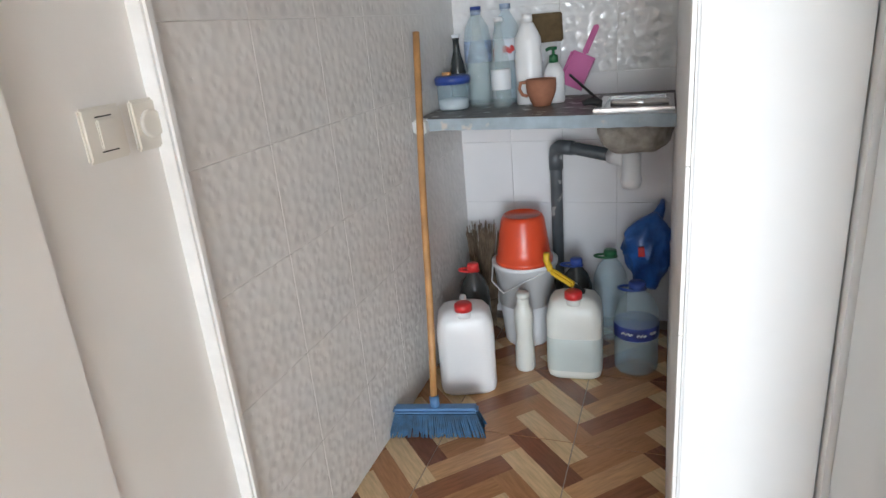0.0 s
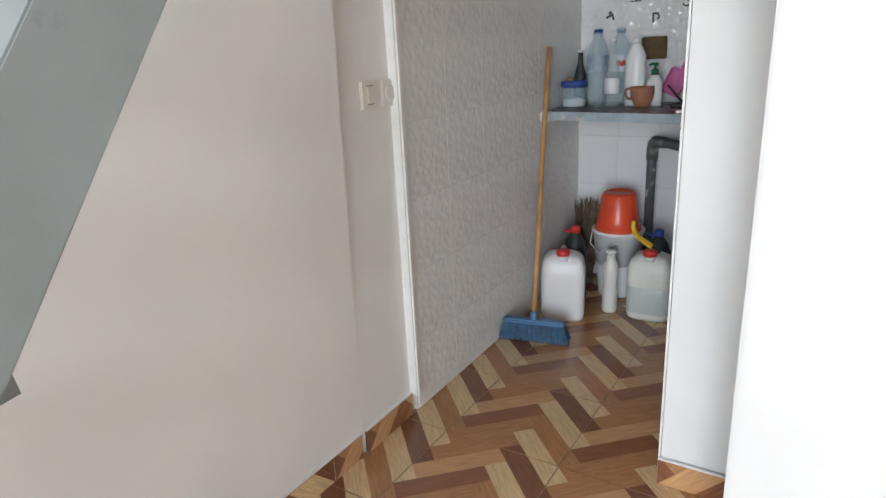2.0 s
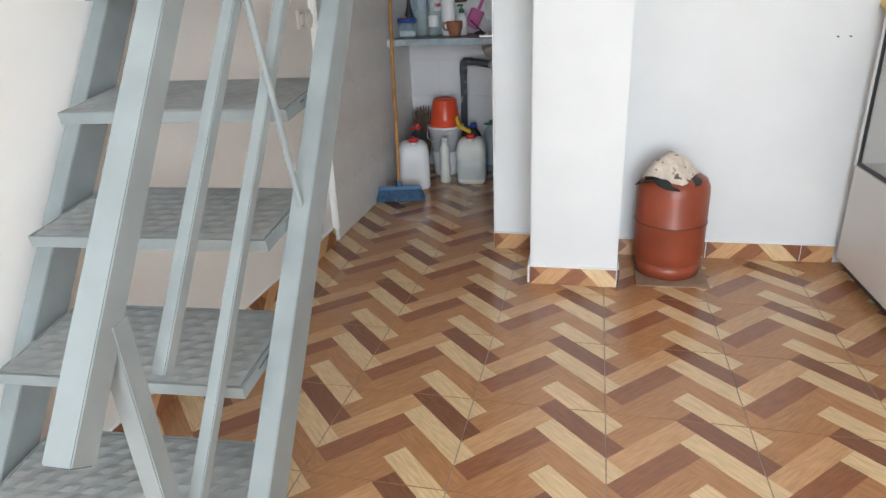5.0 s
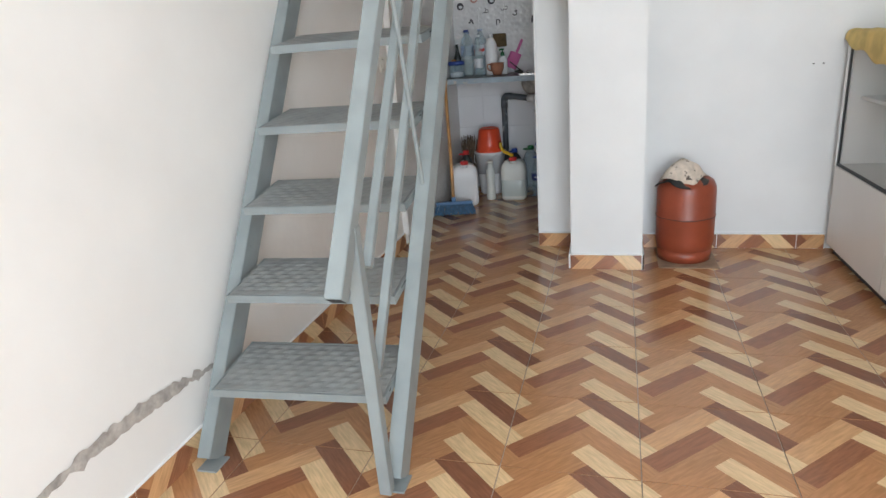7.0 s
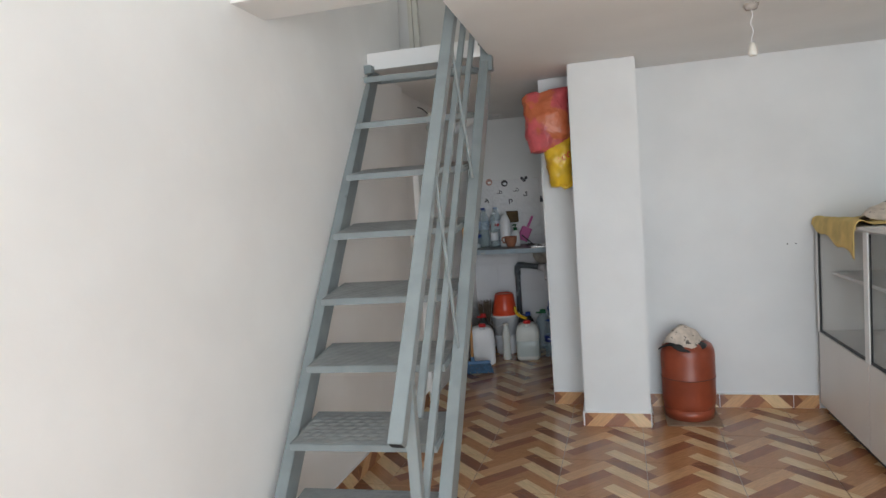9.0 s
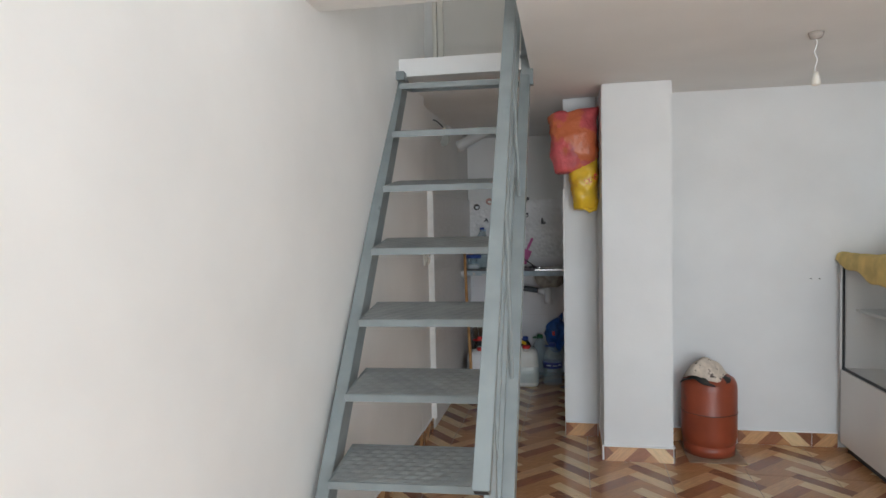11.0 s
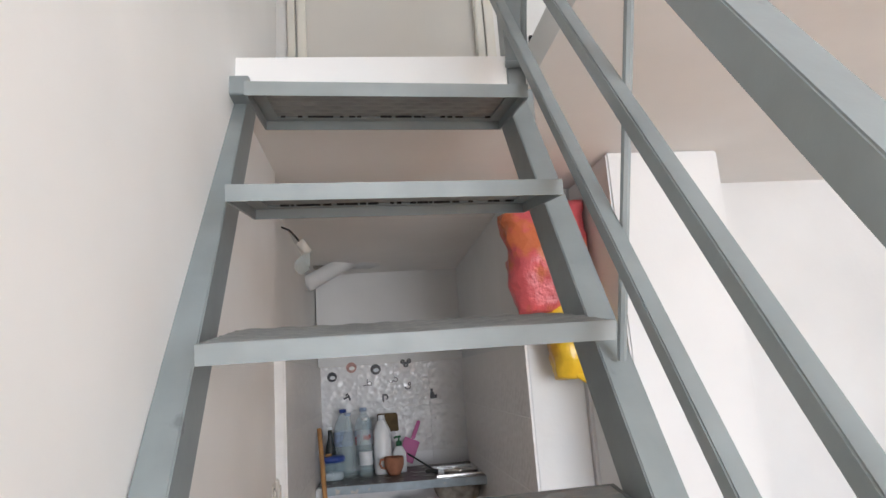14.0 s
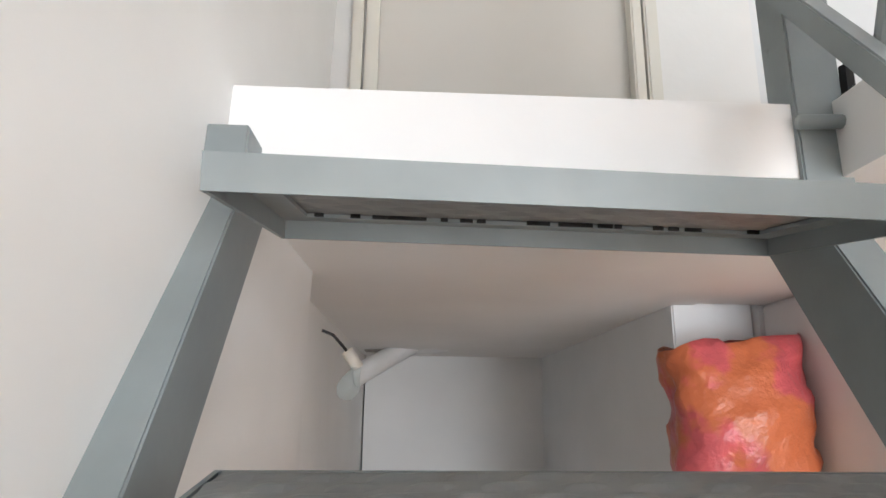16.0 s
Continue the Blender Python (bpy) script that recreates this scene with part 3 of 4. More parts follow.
def switch_plates():
    s = empty("light_switch", pose(-0.318, 1.206, 1.104), "ivory plastic light switch on the plaster wall", "light switch")
    part("plate", box(0.0, 0.010, -0.040, 0.040, -0.041, 0.041, 0.004), SWITCH, s)
    part("rocker", box(0.010, 0.015, -0.017, 0.017, -0.022, 0.022, 0.002), SWITCH, s)
    for dz in (-0.026, 0.026):
        part("slot", box(0.0096, 0.0104, -0.016, 0.016, dz - 0.001, dz + 0.001), GAP, s, "dark slot")
    o = empty("wall_socket", pose(-0.318, 1.302, 1.104), "ivory round-pin wall socket beside the switch", "wall socket")
    part("plate", box(0.0, 0.010, -0.038, 0.026, -0.041, 0.041, 0.004), SWITCH, o)
    ring = lathe([(0.018, 0.0), (0.023, 0.0), (0.023, 0.006), (0.019, 0.006)], 24)
    bmesh.ops.transform(ring, matrix=pose(0.010, -0.004, 0, 0, 90, 0), verts=ring.verts)
    part("ring", ring, SWITCH, o, smooth=True)
    # pin holes are near-black insets, their depth's shade put into the colour
    for dy in (-0.013, 0.005):
        part("pin_hole", box(0.0098, 0.0106, dy - 0.003, dy + 0.003, -0.003, 0.003), GAP, o, "pin hole, its shade drawn as a dark inset")


switch_plates()


# ---- sink alcove ----
def counter():
    c = empty("sink_counter", pose(0, 0, 0), "worn dark counter with flaking blue-grey edge over the alcove", "counter")
    bm = bmesh.new()
    n = 30
    rows = []
    for i in range(n + 1):
        x = -0.299 + 0.822 * i / n
        y = 2.445 - 0.075 * i / n
        w = 0.003 * noise.noise((i * 0.8, 0, 0))
        rows.append([bm.verts.new(v) for v in ((x, y + w, 0.892 + w), (x, y + w, 0.930), (x, BACK - 0.004, 0.930), (x, BACK - 0.004, 0.892))])
    for a, b in zip(rows, rows[1:]):
        for k in range(4):
            f = bm.faces.new((a[k], a[(k + 1) % 4], b[(k + 1) % 4], b[k]))
            f.material_index = 1 if k == 0 else 0
    bm.faces.new(rows[0])
    bm.faces.new(rows[-1][::-1])
    bmesh.ops.recalc_face_normals(bm, faces=bm.faces)
    part("top", bm, [COUNTER, EDGE], c)
    bowl = lathe([(0.0, 0.790), (0.07, 0.790), (0.105, 0.815), (0.118, 0.855), (0.122, 0.891), (0.0, 0.891)], 24, 1.15, 3.0)
    bmesh.ops.translate(bowl, vec=(0.400, 2.585, 0.0), verts=bowl.verts)
    part("bowl", crumple(bowl, 0.006, 0.04), CONCRETE, c, "rough concrete-covered sink bowl", True)
    bm = bmesh.new()
    for a in ((0.285, 0.515, 2.42, 2.445), (0.285, 0.515, 2.725, 2.75), (0.285, 0.31, 2.445, 2.725), (0.49, 0.515, 2.445, 2.725)):
        box(a[0], a[1], a[2], a[3], 0.9305, 0.942, bm=bm)
    part("sink_rim", bm, CHROME, c, "shiny steel sink rim")
    part("sink_floor", box(0.31, 0.49, 2.445, 2.725, 0.9305, 0.934), CHROME, c)
    part("drainer", tube([(0.33, 2.50, 0.948), (0.50, 2.49, 0.948)], 0.012, 10), CHROME, c, smooth=True)
    part("support", crumple(box(-0.299, -0.255, 2.405, 2.46, 0.885, 0.932, 0.006), 0.004, 0.03), CAULK, c, "lump of white mortar")


counter()

trap = empty("sink_drain", pose(0, 0, 0), "dark grey drain pipe with a white bottle trap under the sink", "drain pipe")
part("pipe", tube([(0.095, 2.865, 0.0), (0.095, 2.865, 0.70), (0.098, 2.862, 0.735), (0.115, 2.82, 0.752), (0.145, 2.81, 0.756), (0.335, 2.70, 0.740)], 0.023, 16), PIPE, trap, smooth=True)
elbow = part("elbow", tube([(0.095, 2.865, 0.66), (0.095, 2.865, 0.705), (0.099, 2.863, 0.738), (0.118, 2.82, 0.755), (0.17, 2.795, 0.754)], 0.027, 16), PIPE, trap, smooth=True)
bm = lathe([(0.0, 0.635), (0.030, 0.640), (0.036, 0.660), (0.036, 0.675), (0.032, 0.68), (0.032, 0.755), (0.024, 0.76), (0.024, 0.785), (0.0, 0.789)], 22)
bmesh.ops.translate(bm, vec=(0.385, 2.66, 0), verts=bm.verts)
part("bottle_trap", bm, WHITE_PLASTIC, trap, "white plastic bottle trap", True)
part("coupling", tube([(0.315, 2.712, 0.742), (0.365, 2.674, 0.738)], 0.030, 16), WHITE_PLASTIC, trap, "white coupling nut", True)


def turned(name, parent, mat, prof, x=0.0, y=0.0, label="", n=24, squash=1.0, power=2.0):
    bm = lathe(prof, n, squash, power)
    bmesh.ops.translate(bm, vec=(x, y, 0), verts=bm.verts)
    return part(name, bm, mat, parent, label, True)


def handle_loop(name, parent, mat, points, r, label=""):
    return part(name, tube(points, r, 8), mat, parent, label, True)


def jerrycan(x, y, turn, mat, label, w=0.20, d=0.165, h=0.315, liquid=None):
    j = empty("jerrycan", pose(x, y, 0.0, 0, 0, turn), label, "jerrycan")
    s = d / w
    part("body", lathe([(0.0, 0.0), (w * 0.40, 0.0), (w * 0.47, 0.012), (w * 0.49, 0.03), (w * 0.49, 0.18), (w * 0.495, 0.20), (w * 0.49, 0.235), (w * 0.455, h - 0.035), (w * 0.37, h - 0.012), (w * 0.25, h), (0.0, h)], 44, s, 5.5), mat, j, smooth=True)
    if liquid:
        part("liquid", lathe([(w * 0.486, 0.035), (w * 0.4945, 0.038), (w * 0.4945, 0.160), (w * 0.486, 0.163)], 44, s, 5.5), liquid, j, "darker band of liquid showing through", True)
    handle_loop("grip", j, mat, [(0, 0.055 * s, h - 0.008), (0, 0.050 * s, h + 0.010), (0, 0.01, h + 0.014), (0, -0.012, h - 0.006)], 0.012)
    turned("neck", j, mat, [(0.0, h - 0.02), (0.026, h - 0.02), (0.026, h + 0.003), (0.0, h + 0.003)], 0, -d * 0.30)
    turned("cap", j, CAP_RED, [(0.0, h + 0.003), (0.030, h + 0.003), (0.030, h + 0.024), (0.025, h + 0.028), (0.0, h + 0.028)], 0, -d * 0.30, "ribbed red screw cap", 18)
    return j


jerrycan(-0.145, 2.325, 18, WHITE_PLASTIC, "opaque white plastic jerrycan with a red cap beside the broom")
jerrycan(0.208, 2.495, 4, MILKY, "milky plastic jerrycan half full of pale liquid", w=0.195, d=0.16, h=0.305, liquid=LIQUID)


def buckets():
    b = empty("white_bucket", pose(-0.012, 2.715, 0.0), "stacked white plastic buckets with a wire handle", "bucket")
    turned("lower_bucket", b, WHITE_PLASTIC, [(0.0, 0.0), (0.082, 0.0), (0.088, 0.01), (0.102, 0.165), (0.0, 0.165)], 0, 0)
    turned("body", b, WHITE_PLASTIC, [(0.0, 0.168), (0.103, 0.168), (0.120, 0.325), (0.127, 0.327), (0.128, 0.342), (0.118, 0.342), (0.0, 0.32)], 0, 0, "", 36)
    handle_loop("handle", b, WHITE_PLASTIC, [(-0.125, -0.01, 0.325), (-0.120, -0.06, 0.265), (-0.06, -0.117, 0.24), (0.03, -0.130, 0.30), (0.11, -0.06, 0.322)], 0.003)
    r = empty("red_bucket", pose(-0.010, 2.700, 0.3425), "upturned orange-red plastic bucket on the white bucket", "bucket")
    turned("body", r, RED_PLASTIC, [(0.106, 0.0), (0.110, 0.0), (0.110, 0.014), (0.104, 0.018), (0.098, 0.06), (0.082, 0.168), (0.074, 0.182), (0.066, 0.186), (0.064, 0.180), (0.0, 0.180)], 0, 0, "", 40)


buckets()

slim = empty("slim_bottle", pose(0.028, 2.478, 0.0), "tall slim milky plastic bottle without a cap", "bottle")
turned("body", slim, MILKY, [(0.0, 0.0), (0.032, 0.0), (0.036, 0.01), (0.035, 0.09), (0.030, 0.14), (0.035, 0.19), (0.034, 0.235), (0.022, 0.255), (0.020, 0.285), (0.0, 0.285)])
turned("lip", slim, MILKY, [(0.0, 0.285), (0.024, 0.285), (0.024, 0.302), (0.0, 0.302)])


def water_bottle(x, y, cap, label, r=0.076, h=0.335, band=None, mat=None):
    w = empty("water_bottle", pose(x, y, 0.0), label, "water bottle")
    prof = [(0.0, 0.0), (r * 0.86, 0.0), (r * 0.97, 0.012)]
    for k in range(7):
        z = 0.02 + 0.016 * k
        prof += [(r, z), (r * 0.95, z + 0.008)]
    prof += [(r, 0.135), (r, 0.20), (r * 0.96, h * 0.70), (r * 0.72, h * 0.82), (r * 0.36, h * 0.90), (r * 0.30, h * 0.93), (0.0, h * 0.93)]
    turned("body", w, mat or PET, prof, n=32)
    turned("cap", w, cap, [(0.0, h * 0.93), (r * 0.38, h * 0.93), (r * 0.38, h * 0.985), (r * 0.33, h), (0.0, h)], label="plastic screw cap")
    handle_loop("carry_ring", w, cap, [(r * 0.36 * math.cos(a) - 0.035 * (1 - math.cos(a)) * 0.5, r * 0.3 * math.sin(a), h * 0.925) for a in (2 * math.pi * i / 14 for i in range(15))], 0.005)
    if band:
        turned("label_band", w, band, [(r * 1.008, 0.140), (r * 1.012, 0.141), (r * 1.012, 0.186), (r * 1.008, 0.187)], n=32, label="printed blue paper band")
        for a0, a1, z in ((-2.2, -1.7, 0.163), (-1.5, -1.1, 0.160), (-0.9, -0.6, 0.165)):
            part("print_mark", tube([(r * 1.014 * math.cos(a0 + (a1 - a0) * i / 5), r * 1.014 * math.sin(a0 + (a1 - a0) * i / 5), z + 0.006 * (i % 2)) for i in range(6)], 0.004, 6), LABEL, w, "white printed mark")
    return w


BAND = material("blue_label", (0.03, 0.045, 0.24), 0.4, vary=0.3, scale=30)
water_bottle(0.415, 2.55, BLUE, "large clear water bottle with a blue band on the floor", band=BAND)
water_bottle(0.305, 2.795, GREEN, "large clear water bottle with a green cap at the wall", r=0.066, h=0.36)
water_bottle(0.190, 2.690, BLUE, "dark bottle with a blue cap behind the jerrycan", r=0.06, h=0.36, mat=DARK_PET)
water_bottle(-0.175, 2.560, CAP_RED, "dark bottle with a red cap behind the jerrycan", r=0.058, h=0.375, mat=DARK_PET)

bm = bmesh.new()
bmesh.ops.create_icosphere(bm, subdivisions=4, radius=1.0)
for v in bm.verts:
    v.co = Vector((v.co.x * 0.085, v.co.y * 0.07, 0.12 + v.co.z * 0.135 + 0.04 * max(0, v.co.x)))
crumple(crumple(bm, 0.030, 0.07, 3), 0.012, 0.025, 8)
bag = empty("blue_bag", pose(0.440, 2.800, 0.225), "crumpled blue plastic bag hanging behind the water bottles", "plastic bag")
part("sack", bm, BAG_BLUE, bag, smooth=True)
part("knot", tube([(0.02, 0.03, 0.23), (0.045, 0.07, 0.28), (0.05, 0.108, 0.30)], [0.03, 0.016, 0.008], 8), BAG_BLUE, bag, smooth=True)
part("red_mark", crumple(box(-0.03, -0.008, -0.088, -0.078, 0.14, 0.175), 0.004, 0.02), CAP_RED, bag, "red printed mark")

rnd = random.Random(5)
tw = empty("twig_broom", pose(-0.205, 2.800, 0.0), "upturned broom of dry brown twigs in the corner", "broom")
bm = bmesh.new()
for k in range(130):
    a, r0 = rnd.random() * 6.28, 0.04 * rnd.random() ** 0.5
    dx, dy = 0.10 * (rnd.random() - 0.45), 0.05 * (rnd.random() - 0.5)
    h = 0.40 + 0.06 * rnd.random()
    tube([(r0 * math.cos(a), r0 * math.sin(a), 0.0), (r0 * math.cos(a) + dx * 0.5, r0 * math.sin(a) + dy * 0.5, h * 0.55),
          (r0 * math.cos(a) + dx * 1.1 + 0.01 * rnd.random(), r0 * math.sin(a) + dy, h)], [0.0028, 0.0025, 0.0016], 4, bm)
tagged(part("twig_bundle", bm, TWIG, tw), kind="stuff")
part("binding", lathe([(0.046, 0.10), (0.052, 0.10), (0.052, 0.13), (0.046, 0.13)], 18), TWIG, tw)


def push_broom():
    b = empty("broom", pose(-0.165, 2.035, 0.0, 0, 0, 12), "blue push broom with a varnished wooden handle leaning on the wall", "broom")
    part("head", box(-0.135, 0.135, -0.022, 0.022, 0.075, 0.095, 0.008), BROOM_HEAD, b, "light blue plastic broom head")
    part("ferrule", tube([(0, 0.002, 0.09), (-0.004, 0.010, 0.125)], 0.015, 12), BROOM_HEAD, b, smooth=True)
    bm = bmesh.new()
    rr = random.Random(9)
    for i in range(46):
        for j in range(5):
            x, y = -0.128 + 0.256 * i / 45, -0.018 + 0.009 * j
            fx, fy = x * 1.18 + 0.006 * (rr.random() - 0.5), y * 1.9 + 0.006 * (rr.random() - 0.5)
            tube([(x, y, 0.077), ((x + fx) / 2, (y + fy) / 2, 0.04), (fx, fy, 0.002 + 0.006 * rr.random())], 0.0032, 4, bm)
    tagged(part("bristles", bm, BROOM_BLUE, b, "dark blue splayed bristles"), kind="stuff")
    top = Matrix.Rotation(radians(-12), 4, "Z") @ Vector((-0.282 + 0.165, 2.47 - 2.035, 1.205))
    p = Vector((-0.004, 0.010, 0.11))
    part("handle", tube([p.lerp(top, i / 8) + Vector((0.002 * math.sin(i), 0, 0)) for i in range(9)], 0.0115, 14), PINE, b, smooth=True)


push_broom()

pr = empty("spray_nozzle", pose(0.185, 2.50, 0.345, 0, 18, -28), "yellow and black trigger tool lying on the jerrycan", "garden tool")
YELLOW = material("yellow_plastic", (0.72, 0.46, 0.03), 0.4)
part("grip", box(-0.075, 0.03, -0.010, 0.010, -0.012, 0.012, 0.006), YELLOW, pr)
part("arm", tube([(-0.075, 0, 0.0), (-0.105, 0, 0.030), (-0.110, 0, 0.055)], 0.012, 8), YELLOW, pr, smooth=True)
part("jaw", box(0.028, 0.075, -0.006, 0.006, -0.010, 0.008, 0.003), BLACK, pr, "black metal jaw")


# things on the counter
Z = 0.9305
jar = empty("plastic_jar", pose(-0.232, 2.660, Z), "clear plastic jar of white powder with a blue lid", "jar")
turned("body", jar, PET, [(0.0, 0.0), (0.052, 0.0), (0.056, 0.008), (0.058, 0.09), (0.0, 0.09)])
turned("powder", jar, WHITE_PLASTIC, [(0.0, 0.004), (0.050, 0.004), (0.053, 0.010), (0.053, 0.034), (0.02, 0.042), (0.0, 0.044)], label="white powder")
turned("lid", jar, BLUE, [(0.0, 0.092), (0.063, 0.092), (0.064, 0.112), (0.058, 0.120), (0.0, 0.120)], label="blue screw lid")
turned("cork", jar, PINE, [(0.0, 0.1205), (0.018, 0.1205), (0.016, 0.132), (0.0, 0.132)], -0.02, 0.0)


def glass_bottle(x, y, h, r, label, cap=None, band=None, mat=None, cat="bottle"):
    g = empty("bottle", pose(x, y, Z), label, cat)
    turned("body", g, mat or GLASS, [(0.0, 0.0), (r * 0.92, 0.0), (r, 0.008), (r, h * 0.48), (r * 0.86, h * 0.58), (r * 0.45, h * 0.76), (r * 0.36, h * 0.92), (r * 0.42, h * 0.925), (r * 0.42, h * 0.95), (0.0, h * 0.95)])
    turned("cap", g, cap or WHITE_PLASTIC, [(0.0, h * 0.952), (r * 0.46, h * 0.952), (r * 0.46, h), (0.0, h)], label="screw cap")
    if band:
        turned("label_band", g, band, [(r * 1.01, h * 0.20), (r * 1.02, h * 0.205), (r * 1.02, h * 0.42), (r * 1.01, h * 0.425)], label="paper label")
    return g


STICKER = material("pale_blue_label", (0.40, 0.50, 0.68), 0.5, vary=0.3, scale=40)
RED_LABEL = material("red_white_label", (0.62, 0.66, 0.72), 0.5, vary=0.1, scale=20, stain=(0.5, 0.03, 0.03), stain_at=0.55, stain_scale=18)
glass_bottle(-0.060, 2.685, 0.300, 0.034, "clear glass bottle with a white label on the counter", band=LABEL)
glass_bottle(-0.148, 2.720, 0.330, 0.039, "clear glass bottle with a pale blue neck label", band=None, cap=STICKER)
glass_bottle(-0.250, 2.790, 0.255, 0.030, "small dark bottle with a pale cap behind the jar", mat=DARK_PET, cap=LABEL)
for x, y, cap, lab in ((-0.180, 2.835, BLUE, STICKER), (-0.068, 2.830, STICKER, RED_LABEL)):
    w = empty("water_bottle", pose(x, y, Z), "clear plastic water bottle with a printed label on the counter", "water bottle")
    r, h = 0.050, 0.345
    turned("body", w, PET, [(0.0, 0.0), (0.045, 0.0), (r, 0.01), (0.047, 0.06), (r, 0.07), (0.047, 0.13), (r, 0.14), (r, 0.235), (0.042, 0.275), (0.018, 0.315), (0.016, 0.325), (0.0, 0.325)])
    turned("cap", w, cap, [(0.0, 0.326), (0.020, 0.326), (0.020, h), (0.0, h)], label="plastic screw cap")
    turned("label_band", w, lab, [(r * 1.01, 0.15), (r * 1.02, 0.151), (r * 1.02, 0.225), (r * 1.01, 0.226)], label="printed label")
wb = empty("bleach_bottle", pose(0.030, 2.735, Z), "opaque white plastic bleach bottle with a waisted neck", "bottle")
turned("body", wb, WHITE_PLASTIC, [(0.0, 0.0), (0.044, 0.0), (0.047, 0.01), (0.047, 0.17), (0.042, 0.185), (0.047, 0.20), (0.045, 0.225), (0.024, 0.268), (0.019, 0.275), (0.0, 0.275)], squash=0.75)
turned("cap", wb, WHITE_PLASTIC, [(0.0, 0.276), (0.019, 0.276), (0.017, 0.302), (0.0, 0.302)])
soap = empty("soap_bottle", pose(0.118, 2.735, Z), "white soap bottle with a dark green pump", "soap dispenser")
turned("body", soap, WHITE_PLASTIC, [(0.0, 0.0), (0.034, 0.0), (0.037, 0.008), (0.036, 0.10), (0.018, 0.135), (0.0, 0.135)], squash=0.7)
turned("collar", soap, GREEN, [(0.0, 0.136), (0.016, 0.136), (0.015, 0.160), (0.005, 0.164), (0.005, 0.180), (0.0, 0.180)])
part("spout", tube([(0.012, 0, 0.183), (-0.012, 0, 0.184), (-0.026, 0, 0.178)], 0.006, 8), GREEN, soap, smooth=True)
cup = empty("clay_cup", pose(0.085, 2.665, Z), "terracotta cup with an ear handle on the counter", "cup")
turned("body", cup, CLAY, [(0.0, 0.0), (0.030, 0.0), (0.034, 0.008), (0.050, 0.045), (0.052, 0.068), (0.051, 0.090), (0.047, 0.090), (0.046, 0.06), (0.028, 0.012), (0.0, 0.010)])
handle_loop("handle", cup, CLAY, [(-0.048, -0.008, 0.082), (-0.068, -0.012, 0.080), (-0.074, -0.012, 0.060), (-0.064, -0.010, 0.040), (-0.046, -0.006, 0.034)], 0.006)
dust = empty("dustpan", pose(0.135, 2.88, Z, -12, 0, 0), "pink plastic dustpan standing against the tiles", "dustpan")
bm = box(-0.045, 0.045, -0.004, 0.004, 0.04, 0.165, 0.003)
box(-0.045, -0.039, -0.026, -0.004, 0.04, 0.155, bm=bm)
box(0.039, 0.045, -0.026, -0.004, 0.04, 0.155, bm=bm)
bmesh.ops.transform(bm, matrix=pose(0, 0, 0, 0, 24, 0), verts=bm.verts)
part("pan", bm, PINK, dust)
bm = box(-0.011, 0.011, -0.006, 0.006, 0.165, 0.275, 0.005)
bmesh.ops.transform(bm, matrix=pose(0, 0, 0, 0, 24, 0), verts=bm.verts)
part("handle", bm, PINK, dust)
tagged(part("scouring_pad", crumple(box(0.010, 0.125, BACK - 0.038, BACK - 0.013, Z + 0.20, Z + 0.30, 0.005), 0.006, 0.03), BROWN), "brown scouring pad stuck on the tiles", "scrubber")
br = empty("dish_brush", pose(0, 0, 0), "black dish brush with a thin handle lying by the sink", "brush")
part("handle", tube([(0.165, 2.80, 1.015), (0.285, 2.58, 0.950)], 0.0045, 8), BLACK, br, smooth=True)
bm = lathe([(0.0, 0.0), (0.030, 0.0), (0.034, 0.012), (0.0, 0.024)], 18, 0.6)
bmesh.ops.translate(bm, vec=(0.270, 2.53, Z + 0.012), verts=bm.verts)
part("bristles", crumple(bm, 0.006, 0.02), BLACK, br, smooth=True)

# bulb and pipe high in the alcove
bulb = empty("wall_bulb", pose(0, 0, 0), "bare glass bulb in a holder hanging from loose wires", "lamp")
part("wire", tube([(-0.312, 1.50, 2.0), (-0.285, 1.51, 1.99), (-0.262, 1.53, 1.965), (-0.25, 1.55, 1.95)], 0.004, 6), BLACK, bulb)
part("holder", tube([(-0.252, 1.548, 1.955), (-0.222, 1.56, 1.912)], 0.016, 12), SWITCH, bulb, smooth=True)
bm = lathe([(0.0, 0.0), (0.012, 0.0), (0.016, 0.02), (0.028, 0.05), (0.029, 0.068), (0.018, 0.088), (0.0, 0.094)], 20)
bmesh.ops.transform(bm, matrix=Matrix.Translation((-0.224, 1.559, 1.915)) @ pose(0, 0, 0, 165, 20, 0), verts=bm.verts)
part("glass", bm, GLASS, bulb, "clear glass bulb", True)
duct = empty("white_pipe", pose(0, 0, 0), "white plastered pipe crossing the alcove corner under the slab", "pipe")
part("pipe", tube([(-0.319, 2.46, 1.93), (-0.24, 2.53, 1.985), (-0.16, 2.60, 2.04), (-0.09, 2.66, 2.085)], 0.042, 18), WHITE, duct, smooth=True)
part("collar", crumple(lathe([(0.0, 2.045), (0.07, 2.05), (0.09, 2.075), (0.10, SLAB - 0.0005), (0.0, SLAB - 0.0005)], 20), 0.006, 0.05), WHITE, duct, "lumpy plaster collar", True).location = (-0.03, 2.70, 0)
part("hole", box(-0.30, -0.21, 2.62, 2.72, SLAB - 0.006, SLAB - 0.001), BARE, duct, "rough broken hole in the slab")


# ---- floor tiles and skirting, wall tiles ----
TILE, X0, Y0 = 0.40, 0.617, 0.053
SLOTS = [WOODS[k] for k in ("lighta", "darka", "tana", "honeyb", "russetb", "tanb")]


